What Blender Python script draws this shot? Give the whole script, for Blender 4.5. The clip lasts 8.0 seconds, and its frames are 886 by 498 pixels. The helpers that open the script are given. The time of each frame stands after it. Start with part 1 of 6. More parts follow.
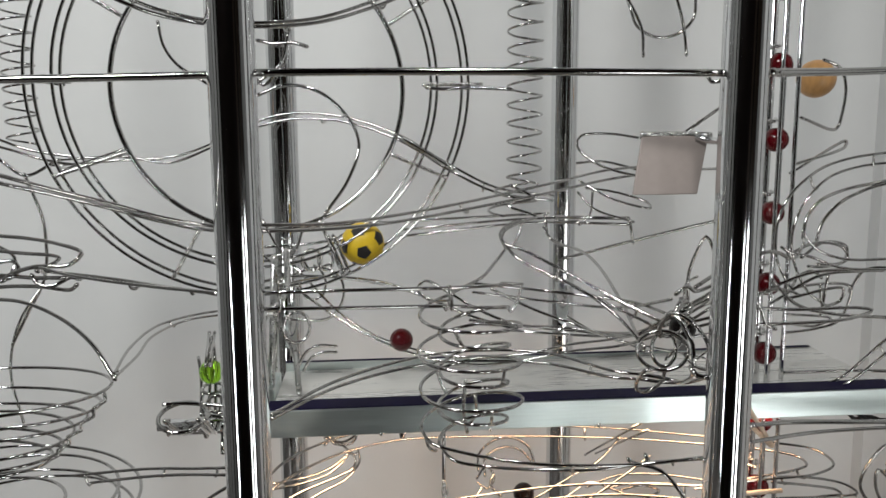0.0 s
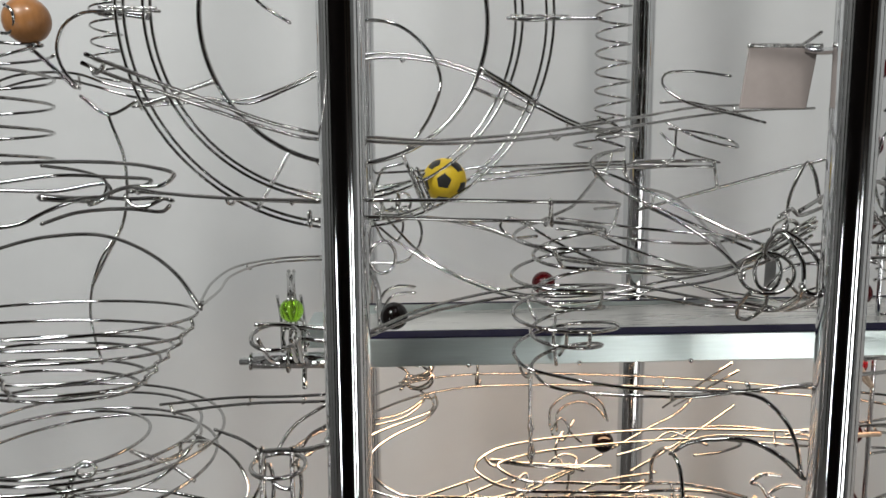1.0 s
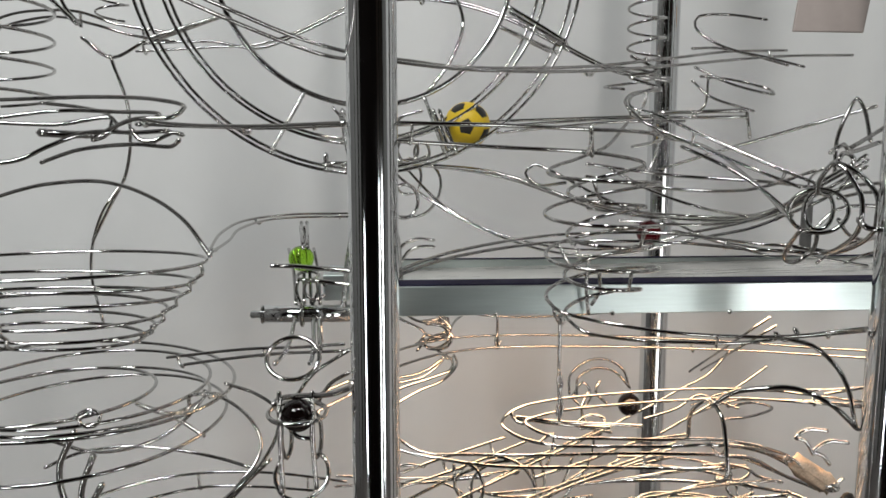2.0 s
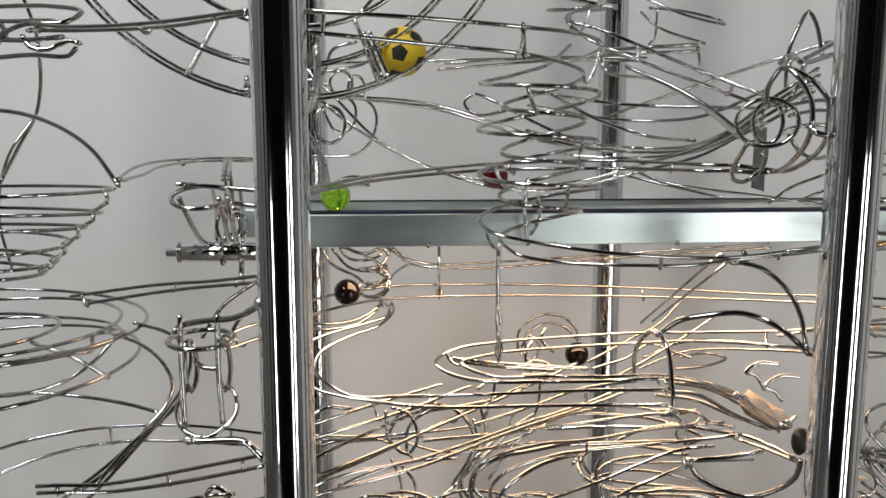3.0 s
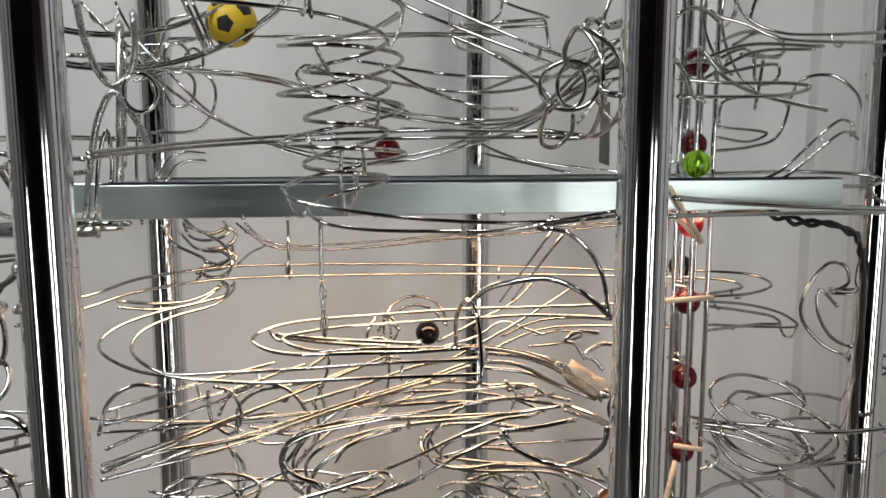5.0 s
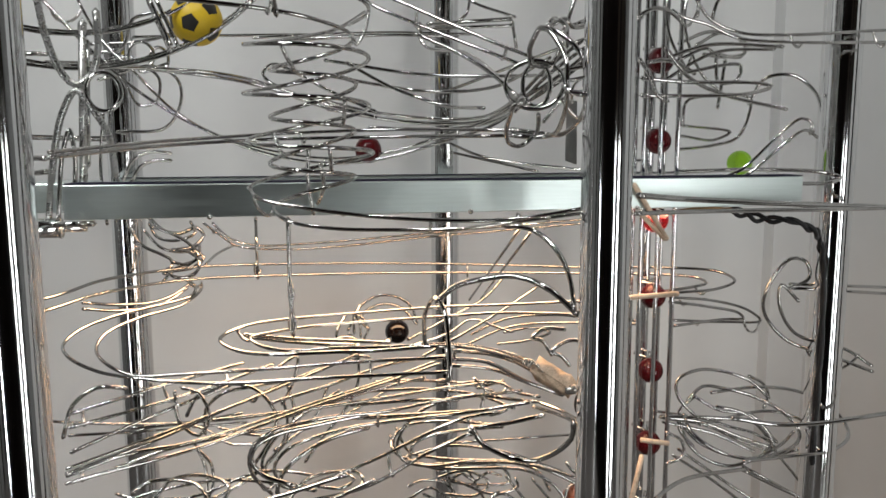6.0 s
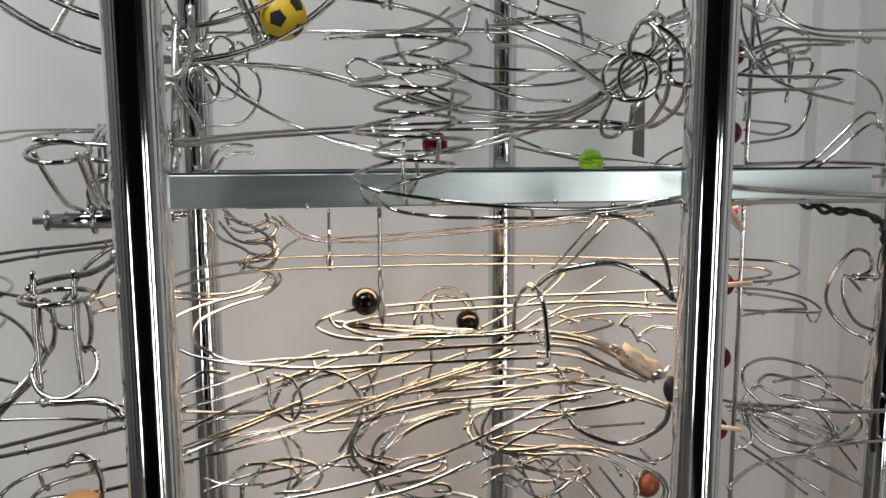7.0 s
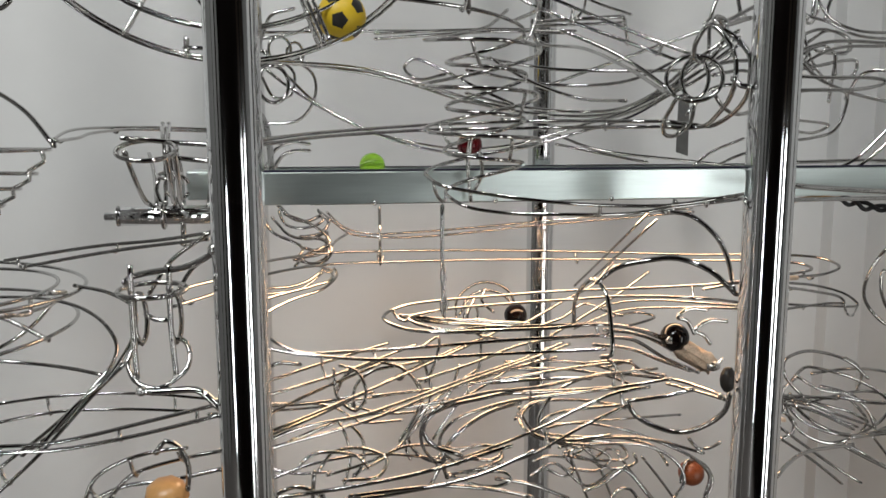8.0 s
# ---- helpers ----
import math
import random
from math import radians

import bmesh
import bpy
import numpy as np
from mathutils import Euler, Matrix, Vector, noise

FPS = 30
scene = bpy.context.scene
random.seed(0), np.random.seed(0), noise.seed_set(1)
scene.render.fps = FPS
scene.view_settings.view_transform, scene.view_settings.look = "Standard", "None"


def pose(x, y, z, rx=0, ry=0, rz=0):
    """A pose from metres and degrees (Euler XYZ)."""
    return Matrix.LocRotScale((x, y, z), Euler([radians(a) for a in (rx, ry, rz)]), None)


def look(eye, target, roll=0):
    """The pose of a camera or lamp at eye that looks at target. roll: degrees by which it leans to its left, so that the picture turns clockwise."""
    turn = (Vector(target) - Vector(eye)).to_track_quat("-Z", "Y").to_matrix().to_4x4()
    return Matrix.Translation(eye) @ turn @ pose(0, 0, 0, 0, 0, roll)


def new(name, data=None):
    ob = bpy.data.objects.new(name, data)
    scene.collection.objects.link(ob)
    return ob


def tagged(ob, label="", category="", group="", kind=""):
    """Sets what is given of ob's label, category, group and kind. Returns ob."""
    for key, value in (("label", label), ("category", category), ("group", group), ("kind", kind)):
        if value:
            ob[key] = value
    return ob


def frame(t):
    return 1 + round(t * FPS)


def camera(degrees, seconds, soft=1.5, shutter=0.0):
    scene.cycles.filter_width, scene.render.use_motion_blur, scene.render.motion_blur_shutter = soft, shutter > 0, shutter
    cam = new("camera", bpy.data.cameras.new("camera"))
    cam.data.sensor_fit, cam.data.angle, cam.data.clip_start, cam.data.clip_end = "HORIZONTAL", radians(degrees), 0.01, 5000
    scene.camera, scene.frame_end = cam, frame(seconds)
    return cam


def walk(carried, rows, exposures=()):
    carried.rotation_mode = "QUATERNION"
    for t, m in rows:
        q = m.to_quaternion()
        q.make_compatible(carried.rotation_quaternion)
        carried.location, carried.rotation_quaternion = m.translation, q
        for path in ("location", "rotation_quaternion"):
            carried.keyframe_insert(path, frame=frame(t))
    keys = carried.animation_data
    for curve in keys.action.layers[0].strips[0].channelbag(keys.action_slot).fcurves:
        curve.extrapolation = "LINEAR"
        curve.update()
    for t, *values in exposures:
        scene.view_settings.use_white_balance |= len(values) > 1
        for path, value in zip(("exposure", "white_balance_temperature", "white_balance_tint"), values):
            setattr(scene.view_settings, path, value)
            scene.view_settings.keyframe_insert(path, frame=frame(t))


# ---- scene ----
cam = camera(60.0, 8.0)

PATH = [
    (0, (-0.067, -0.412, 0.202), (0.116, 1.559, -0.084), -0.3),
    (0.5, (-0.07, -0.405, 0.175), (0.099, 1.568, -0.105), -0.2),
    (1, (-0.106, -0.408, 0.149), (-0.005, 1.571, -0.123), -0.3),
    (1.2, (-0.1211, -0.4079, 0.1439), (-0.0285, 1.5720, -0.1240), -0.17),
    (2.3, (-0.1255, -0.3702, 0.0886), (0.0228, 1.6047, -0.1903), 0.07),
    (2.5, (-0.124, -0.365, 0.074), (0.05, 1.609, -0.2), 0.1),
    (3, (-0.099, -0.355, 0.06), (0.096, 1.617, -0.213), 0.1),
    (3.5, (-0.072, -0.343, 0.044), (0.167, 1.624, -0.227), 0.1),
    (4, (-0.049, -0.351, 0.043), (0.221, 1.613, -0.223), 0.0),
    (4.5, (-0.031, -0.355, 0.043), (0.246, 1.607, -0.223), -0.1),
    (5, (-0.017, -0.357, 0.04), (0.288, 1.601, -0.226), -0.1),
    (5.2, (-0.0115, -0.3572, 0.0390), (0.3076, 1.5994, -0.2253), -0.13),
    (6.3, (-0.0201, -0.3598, 0.0398), (0.3642, 1.5846, -0.2284), -0.24),
    (6.5, (-0.03, -0.359, 0.038), (0.353, 1.586, -0.228), -0.3),
    (7, (-0.072, -0.361, 0.034), (0.313, 1.584, -0.23), -0.2),
    (7.5, (-0.107, -0.365, 0.035), (0.286, 1.577, -0.235), -0.1),
    (8, (-0.115, -0.367, 0.036), (0.28, 1.575, -0.24), -0.1),
]
walk(cam, [(t, look(eye, target, roll)) for t, eye, target, roll in PATH])

# ---- light ----
world = bpy.data.worlds.new("world")
scene.world = world
world.use_nodes = True
world.node_tree.nodes["Background"].inputs[0].default_value = (0.8, 0.9, 1.0, 1)
world.node_tree.nodes["Background"].inputs[1].default_value = 0.12


def area_lamp(name, m, sx, sy, power, color):
    data = bpy.data.lights.new(name, "AREA")
    data.shape, data.size, data.size_y, data.energy, data.color = "RECTANGLE", sx, sy, power, color
    ob = new(name, data)
    ob.matrix_world = m
    return ob


ROOM_POWER, KEY_POWER, WINDOW_POWER, STRIP_POWER = 11.2, 10.6, 1.15, 1.12
area_lamp("room_light", look((-0.7, -0.64, 0.95), (-0.2, 0.5, -0.4)), 0.5, 0.3, ROOM_POWER, (0.98, 1.0, 0.98))
area_lamp("key_light", look((0.12, -0.8, 1.55), (-0.1, 0.3, -0.2)), 0.14, 0.14, KEY_POWER, (1.0, 0.99, 0.96))
for x, w, gain in ((0.345, 0.1, 1.0), (0.665, 0.16, 1.6)):
    area_lamp("window_light", look((x, -0.87, -0.27), (x, 0.5, -0.27)), w, 0.62, WINDOW_POWER * gain * w / 0.13, (0.98, 1.0, 0.98))
area_lamp("low_window_light", look((-0.86, -0.88, -0.3), (-0.7, 0.5, -0.35)), 0.09, 0.5, 1.5, (0.97, 1.0, 1.0))
area_lamp("strip_light", look((0.07, 0.145, -0.008), (0.07, 0.16, -1)), 0.36, 0.045, STRIP_POWER, (1.0, 0.64, 0.38))
scene.view_settings.exposure = 0.0


# ---- materials ----
def material(name, color, rough=0.5, metal=0.0, noise_scale=0.0, vary=0.0, rough_vary=0.0, bump=0.0, bump_scale=0.0,
             stretch=(1, 1, 1), transmission=0.0, ior=1.45, coat=0.0, tint=None, random_tone=0.0):
    mat = bpy.data.materials.new(name)
    mat.use_nodes = True
    nt = mat.node_tree
    b = nt.nodes["Principled BSDF"]
    b.inputs["Base Color"].default_value = (*color, 1)
    b.inputs["Roughness"].default_value = rough
    b.inputs["Metallic"].default_value = metal
    b.inputs["Transmission Weight"].default_value = transmission
    b.inputs["IOR"].default_value = ior
    b.inputs["Coat Weight"].default_value = coat
    tc = nt.nodes.new("ShaderNodeTexCoord")
    mp = nt.nodes.new("ShaderNodeMapping")
    mp.inputs["Scale"].default_value = stretch
    nt.links.new(tc.outputs["Object"], mp.inputs["Vector"])
    if noise_scale:
        n = nt.nodes.new("ShaderNodeTexNoise")
        n.inputs["Scale"].default_value = noise_scale
        n.inputs["Detail"].default_value = 6
        nt.links.new(mp.outputs["Vector"], n.inputs["Vector"])
        n2 = nt.nodes.new("ShaderNodeTexNoise")
        n2.inputs["Scale"].default_value = noise_scale * 9
        n2.inputs["Detail"].default_value = 4
        nt.links.new(mp.outputs["Vector"], n2.inputs["Vector"])
        mean = nt.nodes.new("ShaderNodeMath")
        mean.operation = "ADD"
        nt.links.new(n.outputs["Fac"], mean.inputs[0])
        nt.links.new(n2.outputs["Fac"], mean.inputs[1])
        ramp = nt.nodes.new("ShaderNodeMapRange")
        ramp.inputs["From Min"].default_value, ramp.inputs["From Max"].default_value = 0.65, 1.35
        nt.links.new(mean.outputs[0], ramp.inputs["Value"])
        mix = nt.nodes.new("ShaderNodeMix")
        mix.data_type = "RGBA"
        dark = tint or tuple(c * (1 - vary) for c in color)
        mix.inputs["A"].default_value = (*dark, 1)
        mix.inputs["B"].default_value = (*(min(1, c * (1 + vary * 0.5)) for c in color), 1)
        nt.links.new(ramp.outputs["Result"], mix.inputs["Factor"])
        out = mix.outputs["Result"]
        if random_tone:
            info = nt.nodes.new("ShaderNodeObjectInfo")
            hsv = nt.nodes.new("ShaderNodeHueSaturation")
            rr = nt.nodes.new("ShaderNodeMapRange")
            rr.inputs["To Min"].default_value, rr.inputs["To Max"].default_value = 1 - random_tone, 1 + random_tone
            nt.links.new(info.outputs["Random"], rr.inputs["Value"])
            nt.links.new(rr.outputs["Result"], hsv.inputs["Value"])
            nt.links.new(out, hsv.inputs["Color"])
            out = hsv.outputs["Color"]
        nt.links.new(out, b.inputs["Base Color"])
        if rough_vary:
            r = nt.nodes.new("ShaderNodeMapRange")
            r.inputs["To Min"].default_value, r.inputs["To Max"].default_value = max(0.01, rough - rough_vary), rough + rough_vary
            nt.links.new(ramp.outputs["Result"], r.inputs["Value"])
            nt.links.new(r.outputs["Result"], b.inputs["Roughness"])
    if bump:
        nb = nt.nodes.new("ShaderNodeTexNoise")
        nb.inputs["Scale"].default_value = bump_scale
        nb.inputs["Detail"].default_value = 5
        nt.links.new(mp.outputs["Vector"], nb.inputs["Vector"])
        bp = nt.nodes.new("ShaderNodeBump")
        bp.inputs["Strength"].default_value = bump
        bp.inputs["Distance"].default_value = 0.0005
        nt.links.new(nb.outputs["Fac"], bp.inputs["Height"])
        nt.links.new(bp.outputs["Normal"], b.inputs["Normal"])
    return mat


CHROME = material("chrome", (0.7, 0.705, 0.71), 0.085, 1, 30, 0.06, 0.03, 0.05, 260, (1, 1, 0.15))
TRAY = material("brushed_sheet", (0.66, 0.73, 0.72), 0.33, 1, 60, 0.1, 0.05, 0.03, 300, (0.06, 1, 1))
BED = material("dull_sheet", (0.8, 0.79, 0.76), 0.3, 0.55, 60, 0.12, 0.08, 0.03, 300, (0.06, 1, 1))
WIRE = material("steel_wire", (0.48, 0.473, 0.462), 0.055, 1, 70, 0.2, 0.05, 0.12, 500, random_tone=0.08)
SOLDER = material("solder", (0.6, 0.595, 0.58), 0.24, 1, 240, 0.2, 0.1, 0.6, 700)
FILM = material("violet_film", (0.008, 0.006, 0.028), 0.55, 0, 40, 0.3, 0.08, ior=1.15)
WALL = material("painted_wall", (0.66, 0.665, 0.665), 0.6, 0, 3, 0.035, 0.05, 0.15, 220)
# Two wall colours darkened to cut bounce light and give the metal darker reflections.
DIMWALL = material("dimmed_wall", (0.17, 0.17, 0.168), 0.6, 0, 3, 0.08, 0.05, 0.15, 220)
GREYWALL = material("dimmed_west_wall", (0.2, 0.2, 0.197), 0.6, 0, 3, 0.08, 0.05, 0.15, 220)
STRAP = material("brushed_strap", (0.5, 0.5, 0.49), 0.28, 1, 90, 0.2, 0.08, 0.2, 400)
HALL = material("dark_brown_wall", (0.03, 0.021, 0.016), 0.7, 0, 3, 0.3, 0.1, 0.2, 60, ior=1.1)
BLADE = material("dull_blade", (0.24, 0.24, 0.235), 0.42, 1, 120, 0.2, 0.08, 0.3, 500)
DARKWALL = material("dark_wall", (0.005, 0.0035, 0.003), 0.8, 0, 3, 0.3, 0.1, 0.2, 60, ior=1.04)
FLOOR = material("dark_base", (0.1, 0.09, 0.085), 0.5, 0, 4, 0.3, 0.1, 0.2, 60)
RED = material("red_glass", (0.11, 0.0015, 0.004), 0.04, 0, 60, 0.4, 0.02, transmission=0.4, ior=1.44)
BLACK = material("dark_glass", (0.0035, 0.0018, 0.0016), 0.04, 0, 60, 0.4, 0.015, ior=1.42)
GREEN = material("green_glass", (0.46, 0.92, 0.06), 0.04, 0, 110, 0.35, 0.02, transmission=0.88, ior=1.44)
YELLOW = material("yellow_rubber", (0.66, 0.45, 0.02), 0.45, 0, 90, 0.1, 0.1)
PATCH = material("black_print", (0.015, 0.014, 0.013), 0.45, 0, 90, 0.3, 0.1)
WOOD = material("turned_wood", (0.5, 0.27, 0.1), 0.38, 0, 30, 0.25, 0.08, 0.2, 200, (1, 1, 0.25), coat=0.2)
WALNUT = material("brown_turned_wood", (0.34, 0.15, 0.05), 0.35, 0, 30, 0.3, 0.08, 0.2, 200, (1, 1, 0.25), coat=0.25)
BROWN = material("brown_ball", (0.2, 0.055, 0.02), 0.3, 0, 60, 0.35, 0.08)
PLATE = material("board_back", (0.36, 0.31, 0.29), 0.6, 0, 20, 0.08, 0.05, 0.1, 200)
CORK = material("pale_cork", (0.68, 0.53, 0.4), 0.75, 0, 160, 0.5, 0.1, 1.0, 600)
COPPER = material("copper_lead", (0.75, 0.47, 0.22), 0.18, 1, 90, 0.2, 0.08)
RUBBER = material("black_cable", (0.012, 0.012, 0.013), 0.45, 0, 60, 0.2, 0.1)


# ---- shapes ----
def shade(bm, smooth=True):
    for f in bm.faces:
        f.smooth = smooth


def mesh_object(name, bm, mat, parent=None, label=""):
    me = bpy.data.meshes.new(name)
    bm.normal_update()
    bm.to_mesh(me)
    bm.free()
    for m in (mat if isinstance(mat, (list, tuple)) else [mat]):
        me.materials.append(m)
    ob = new(name, me)
    if parent:
        ob.parent = parent
    if label:
        ob["label"] = label
    return ob


part = mesh_object


def spline(points, closed=False, step=0.004):
    """A smooth line through the points (centripetal Catmull-Rom), sampled at about the given step."""
    p = [Vector(q) for q in points]
    if len(p) == 2:
        return p
    ext = [p[-1], *p, p[0], p[1]] if closed else [p[0] * 2 - p[1], *p, p[-1] * 2 - p[-2]]
    out = []
    for i in range(1, len(ext) - 2):
        a, b, c, d = ext[i - 1:i + 3]
        t0, t1 = 0.0, max(1e-5, (b - a).length) ** 0.5
        t2 = t1 + max(1e-5, (c - b).length) ** 0.5
        t3 = t2 + max(1e-5, (d - c).length) ** 0.5
        n = max(2, min(24, int((c - b).length / step)))
        for k in range(n):
            t = t1 + (t2 - t1) * k / n
            a1 = a * ((t1 - t) / (t1 - t0)) + b * ((t - t0) / (t1 - t0))
            a2 = b * ((t2 - t) / (t2 - t1)) + c * ((t - t1) / (t2 - t1))
            a3 = c * ((t3 - t) / (t3 - t2)) + d * ((t - t2) / (t3 - t2))
            b1 = a1 * ((t2 - t) / (t2 - t0)) + a2 * ((t - t0) / (t2 - t0))
            b2 = a2 * ((t3 - t) / (t3 - t1)) + a3 * ((t - t1) / (t3 - t1))
            out.append(b1 * ((t2 - t) / (t2 - t1)) + b2 * ((t - t1) / (t2 - t1)))
    if not closed:
        out.append(p[-1])
    return out


def sweep(bm, line, r, sides=8, closed=False, wobble=0.0):
    """A round rod along a sampled line, with rounded ends."""
    n = len(line)
    tang = []
    for i in range(n):
        a = line[(i - 1) % n] if closed or i else line[0]
        b = line[(i + 1) % n] if closed or i < n - 1 else line[-1]
        tang.append((b - a).normalized())
    up = Vector((0, 0, 1)) if abs(tang[0].z) < 0.9 else Vector((1, 0, 0))
    u = tang[0].cross(up).normalized()
    rings = []
    for i in range(n):
        u = (u - tang[i] * u.dot(tang[i])).normalized()
        v = tang[i].cross(u)
        ring = [bm.verts.new(line[i] + (u * math.cos(2 * math.pi * k / sides) + v * math.sin(2 * math.pi * k / sides)) * r) for k in range(sides)]
        rings.append(ring)
    pairs = list(zip(rings, rings[1:])) + ([(rings[-1], rings[0])] if closed else [])
    for a, b in pairs:
        for k in range(sides):
            f = bm.faces.new((a[k], a[(k + 1) % sides], b[(k + 1) % sides], b[k]))
            f.smooth = True
    if not closed:
        for ring, t, s in ((rings[0], tang[0], -1), (rings[-1], tang[-1], 1)):
            c = bm.verts.new((line[0] if s < 0 else line[-1]) + t * s * r * 0.5)
            for k in range(sides):
                f = bm.faces.new((ring[k], ring[(k + 1) % sides], c) if s > 0 else (ring[(k + 1) % sides], ring[k], c))
                f.smooth = True


def rod(name, points, r=0.0011, parent=None, mat=None, closed=False, label="", smooth_line=True, sides=8):
    bm = bmesh.new()
    line = spline(points, closed) if smooth_line else [Vector(q) for q in points]
    sweep(bm, line, r, sides, closed)
    return mesh_object(name, bm, mat or WIRE, parent, label)


def blob(name, at, r, parent=None, mat=None, squash=(1, 1, 1), turn=0.0):
    """A small lump of solder round a joint."""
    bm = bmesh.new()
    bmesh.ops.create_icosphere(bm, subdivisions=2, radius=r)
    for v in bm.verts:
        v.co *= 1 + 0.16 * noise.noise(v.co / r * 1.3 + Vector(at) * 90)
        v.co = Vector(v.co[k] * squash[k] for k in range(3)) + Vector(at)
    shade(bm)
    return mesh_object(name, bm, mat or SOLDER, parent)


def holder(name, label, category, group="", kind="", at=(0, 0, 0)):
    ob = new(name)
    ob.location = at
    ob.empty_display_size = 0.01
    tagged(ob, label, category, group, kind)
    return ob


def twin(label, rails, ties=3, r=0.0011, name="wire_track"):
    """A ball track: each rail a rod of its own, with short ties soldered under the pair."""
    thing = holder(name, label, "wire track", "ball tracks")
    lines = [spline(p) for p in rails]
    for line in lines:
        bm = bmesh.new()
        sweep(bm, line, r)
        mesh_object("rail", bm, WIRE, thing)
    if len(lines) == 2:
        n = len(lines[0])
        for k in range(ties):
            a = lines[0][int(n * (k + 0.6) / ties) if k else 2]
            b = min(lines[1], key=lambda q: (q - a).length)
            gap = (b - a).length
            if not 0.003 < gap < 0.024:
                continue
            sag = Vector((0, 0, -0.42 * gap))
            bm = bmesh.new()
            sweep(bm, [a.lerp(b, 0.5 - 0.5 * math.cos(u * math.pi / 8)) + sag * math.sin(u * math.pi / 8) for u in range(9)], r * 0.95, 6)
            mesh_object("tie", bm, SOLDER, thing)
    return thing


def stick(points, label):
    return tagged(rod("wooden_stick", points, 0.0017, None, CORK, sides=6), label, "stick", "sticks")


def ring(center, rx, rz, label, r=0.0013, turn=0.25):
    pts = [Vector(center) + Vector((rx * math.cos(a), turn * rx * math.cos(a), rz * math.sin(a))) for a in [2 * math.pi * k / 40 for k in range(40)]]
    bm = bmesh.new()
    sweep(bm, pts, r, 8, True)
    return tagged(mesh_object("wire_ring", bm, WIRE), label, "wire ring", "wire rings")


def wire(points, label, r=0.0011, name="wire", category="wire", closed=False, group="bent wires", mat=None):
    """One bent wire with a swelling of solder at each end."""
    bm = bmesh.new()
    line = spline(points, closed)
    sweep(bm, line, r, 8, closed)
    for p, q in ((line[0], line[1]), (line[-1], line[-2])):
        m = Matrix.Translation(p) @ (q - p).to_track_quat("Z", "Y").to_matrix().to_4x4() @ Matrix.Diagonal((1, 1, 1.7, 1))
        made = bmesh.ops.create_icosphere(bm, subdivisions=1, radius=r * 1.25, matrix=m)
        for v in made["verts"]:
            for f in v.link_faces:
                f.smooth = True
    return tagged(mesh_object(name, bm, mat or WIRE), label, category, group)


def circle(center, radius, axis_u, axis_v, a0=0, a1=360, n=40):
    u, v, c = Vector(axis_u), Vector(axis_v), Vector(center)
    full = abs(a1 - a0) >= 360
    return [c + (u * math.cos(radians(a)) + v * math.sin(radians(a))) * radius for a in [a0 + (a1 - a0) * k / n for k in range(n + (0 if full else 1))]]


def box(bm, lo, hi, mat_index=0, bevel=0.0):
    x0, y0, z0 = lo
    x1, y1, z1 = hi
    v = [bm.verts.new(p) for p in ((x0, y0, z0), (x1, y0, z0), (x1, y1, z0), (x0, y1, z0), (x0, y0, z1), (x1, y0, z1), (x1, y1, z1), (x0, y1, z1))]
    faces = [bm.faces.new([v[i] for i in q]) for q in ((3, 2, 1, 0), (4, 5, 6, 7), (0, 1, 5, 4), (1, 2, 6, 5), (2, 3, 7, 6), (3, 0, 4, 7))]
    for f in faces:
        f.material_index = mat_index
    if bevel:
        bmesh.ops.bevel(bm, geom=list({e for f in faces for e in f.edges}), offset=bevel, segments=2, affect="EDGES", profile=0.5)


# ---- room ----
def slab(name, lo, hi, mat, label):
    bm = bmesh.new()
    box(bm, lo, hi)
    return tagged(mesh_object(name, bm, mat), label, name.split("_")[0], "", "structure")


WALL_Y, CORNER_X, NEAR_Y, TOP, BASE = 0.5, 0.56, -0.9, 2.2, -0.6
slab("wall_back", (-1.3, WALL_Y, BASE), (CORNER_X, WALL_Y + 0.1, TOP), WALL, "pale grey painted wall behind the sculpture")
slab("wall_corner", (CORNER_X, WALL_Y - 0.02, BASE), (CORNER_X + 0.15, WALL_Y + 0.1, TOP), WALL, "pale grey boxed corner between the walls")
slab("wall_east", (CORNER_X + 0.05, -0.25, BASE), (CORNER_X + 0.15, WALL_Y - 0.02, TOP), WALL, "pale grey painted side wall")
# Unseen walls, their colour dimmed for contrast in the chrome and wires.
slab("wall_return", (CORNER_X + 0.15, -0.25, BASE), (1.15, -0.15, TOP), DIMWALL, "unseen wall return darkened to deepen the reflections")
slab("wall_south_east", (1.05, NEAR_Y, BASE), (1.15, -0.25, TOP), DIMWALL, "unseen side wall darkened to deepen the reflections")
slab("wall_west", (-1.4, NEAR_Y, BASE), (-1.3, WALL_Y + 0.1, TOP), GREYWALL, "unseen side wall in dimmed grey for reflections")
slab("wall_front_dark", (-1.4, NEAR_Y - 0.1, BASE), (0.285, NEAR_Y, TOP), DARKWALL, "dark wall behind the viewer")
slab("wall_front_east", (0.285, NEAR_Y - 0.1, BASE), (1.15, NEAR_Y, TOP), HALL, "dark brown wall round the low windows")
slab("ceiling", (-1.4, NEAR_Y - 0.1, TOP), (1.15, WALL_Y + 0.1, TOP + 0.1), DARKWALL, "plain dark ceiling over the room")
slab("floor", (-1.4, NEAR_Y - 0.1, BASE - 0.1), (1.15, WALL_Y + 0.1, BASE), FLOOR, "dark smooth base on which the sculpture stands")
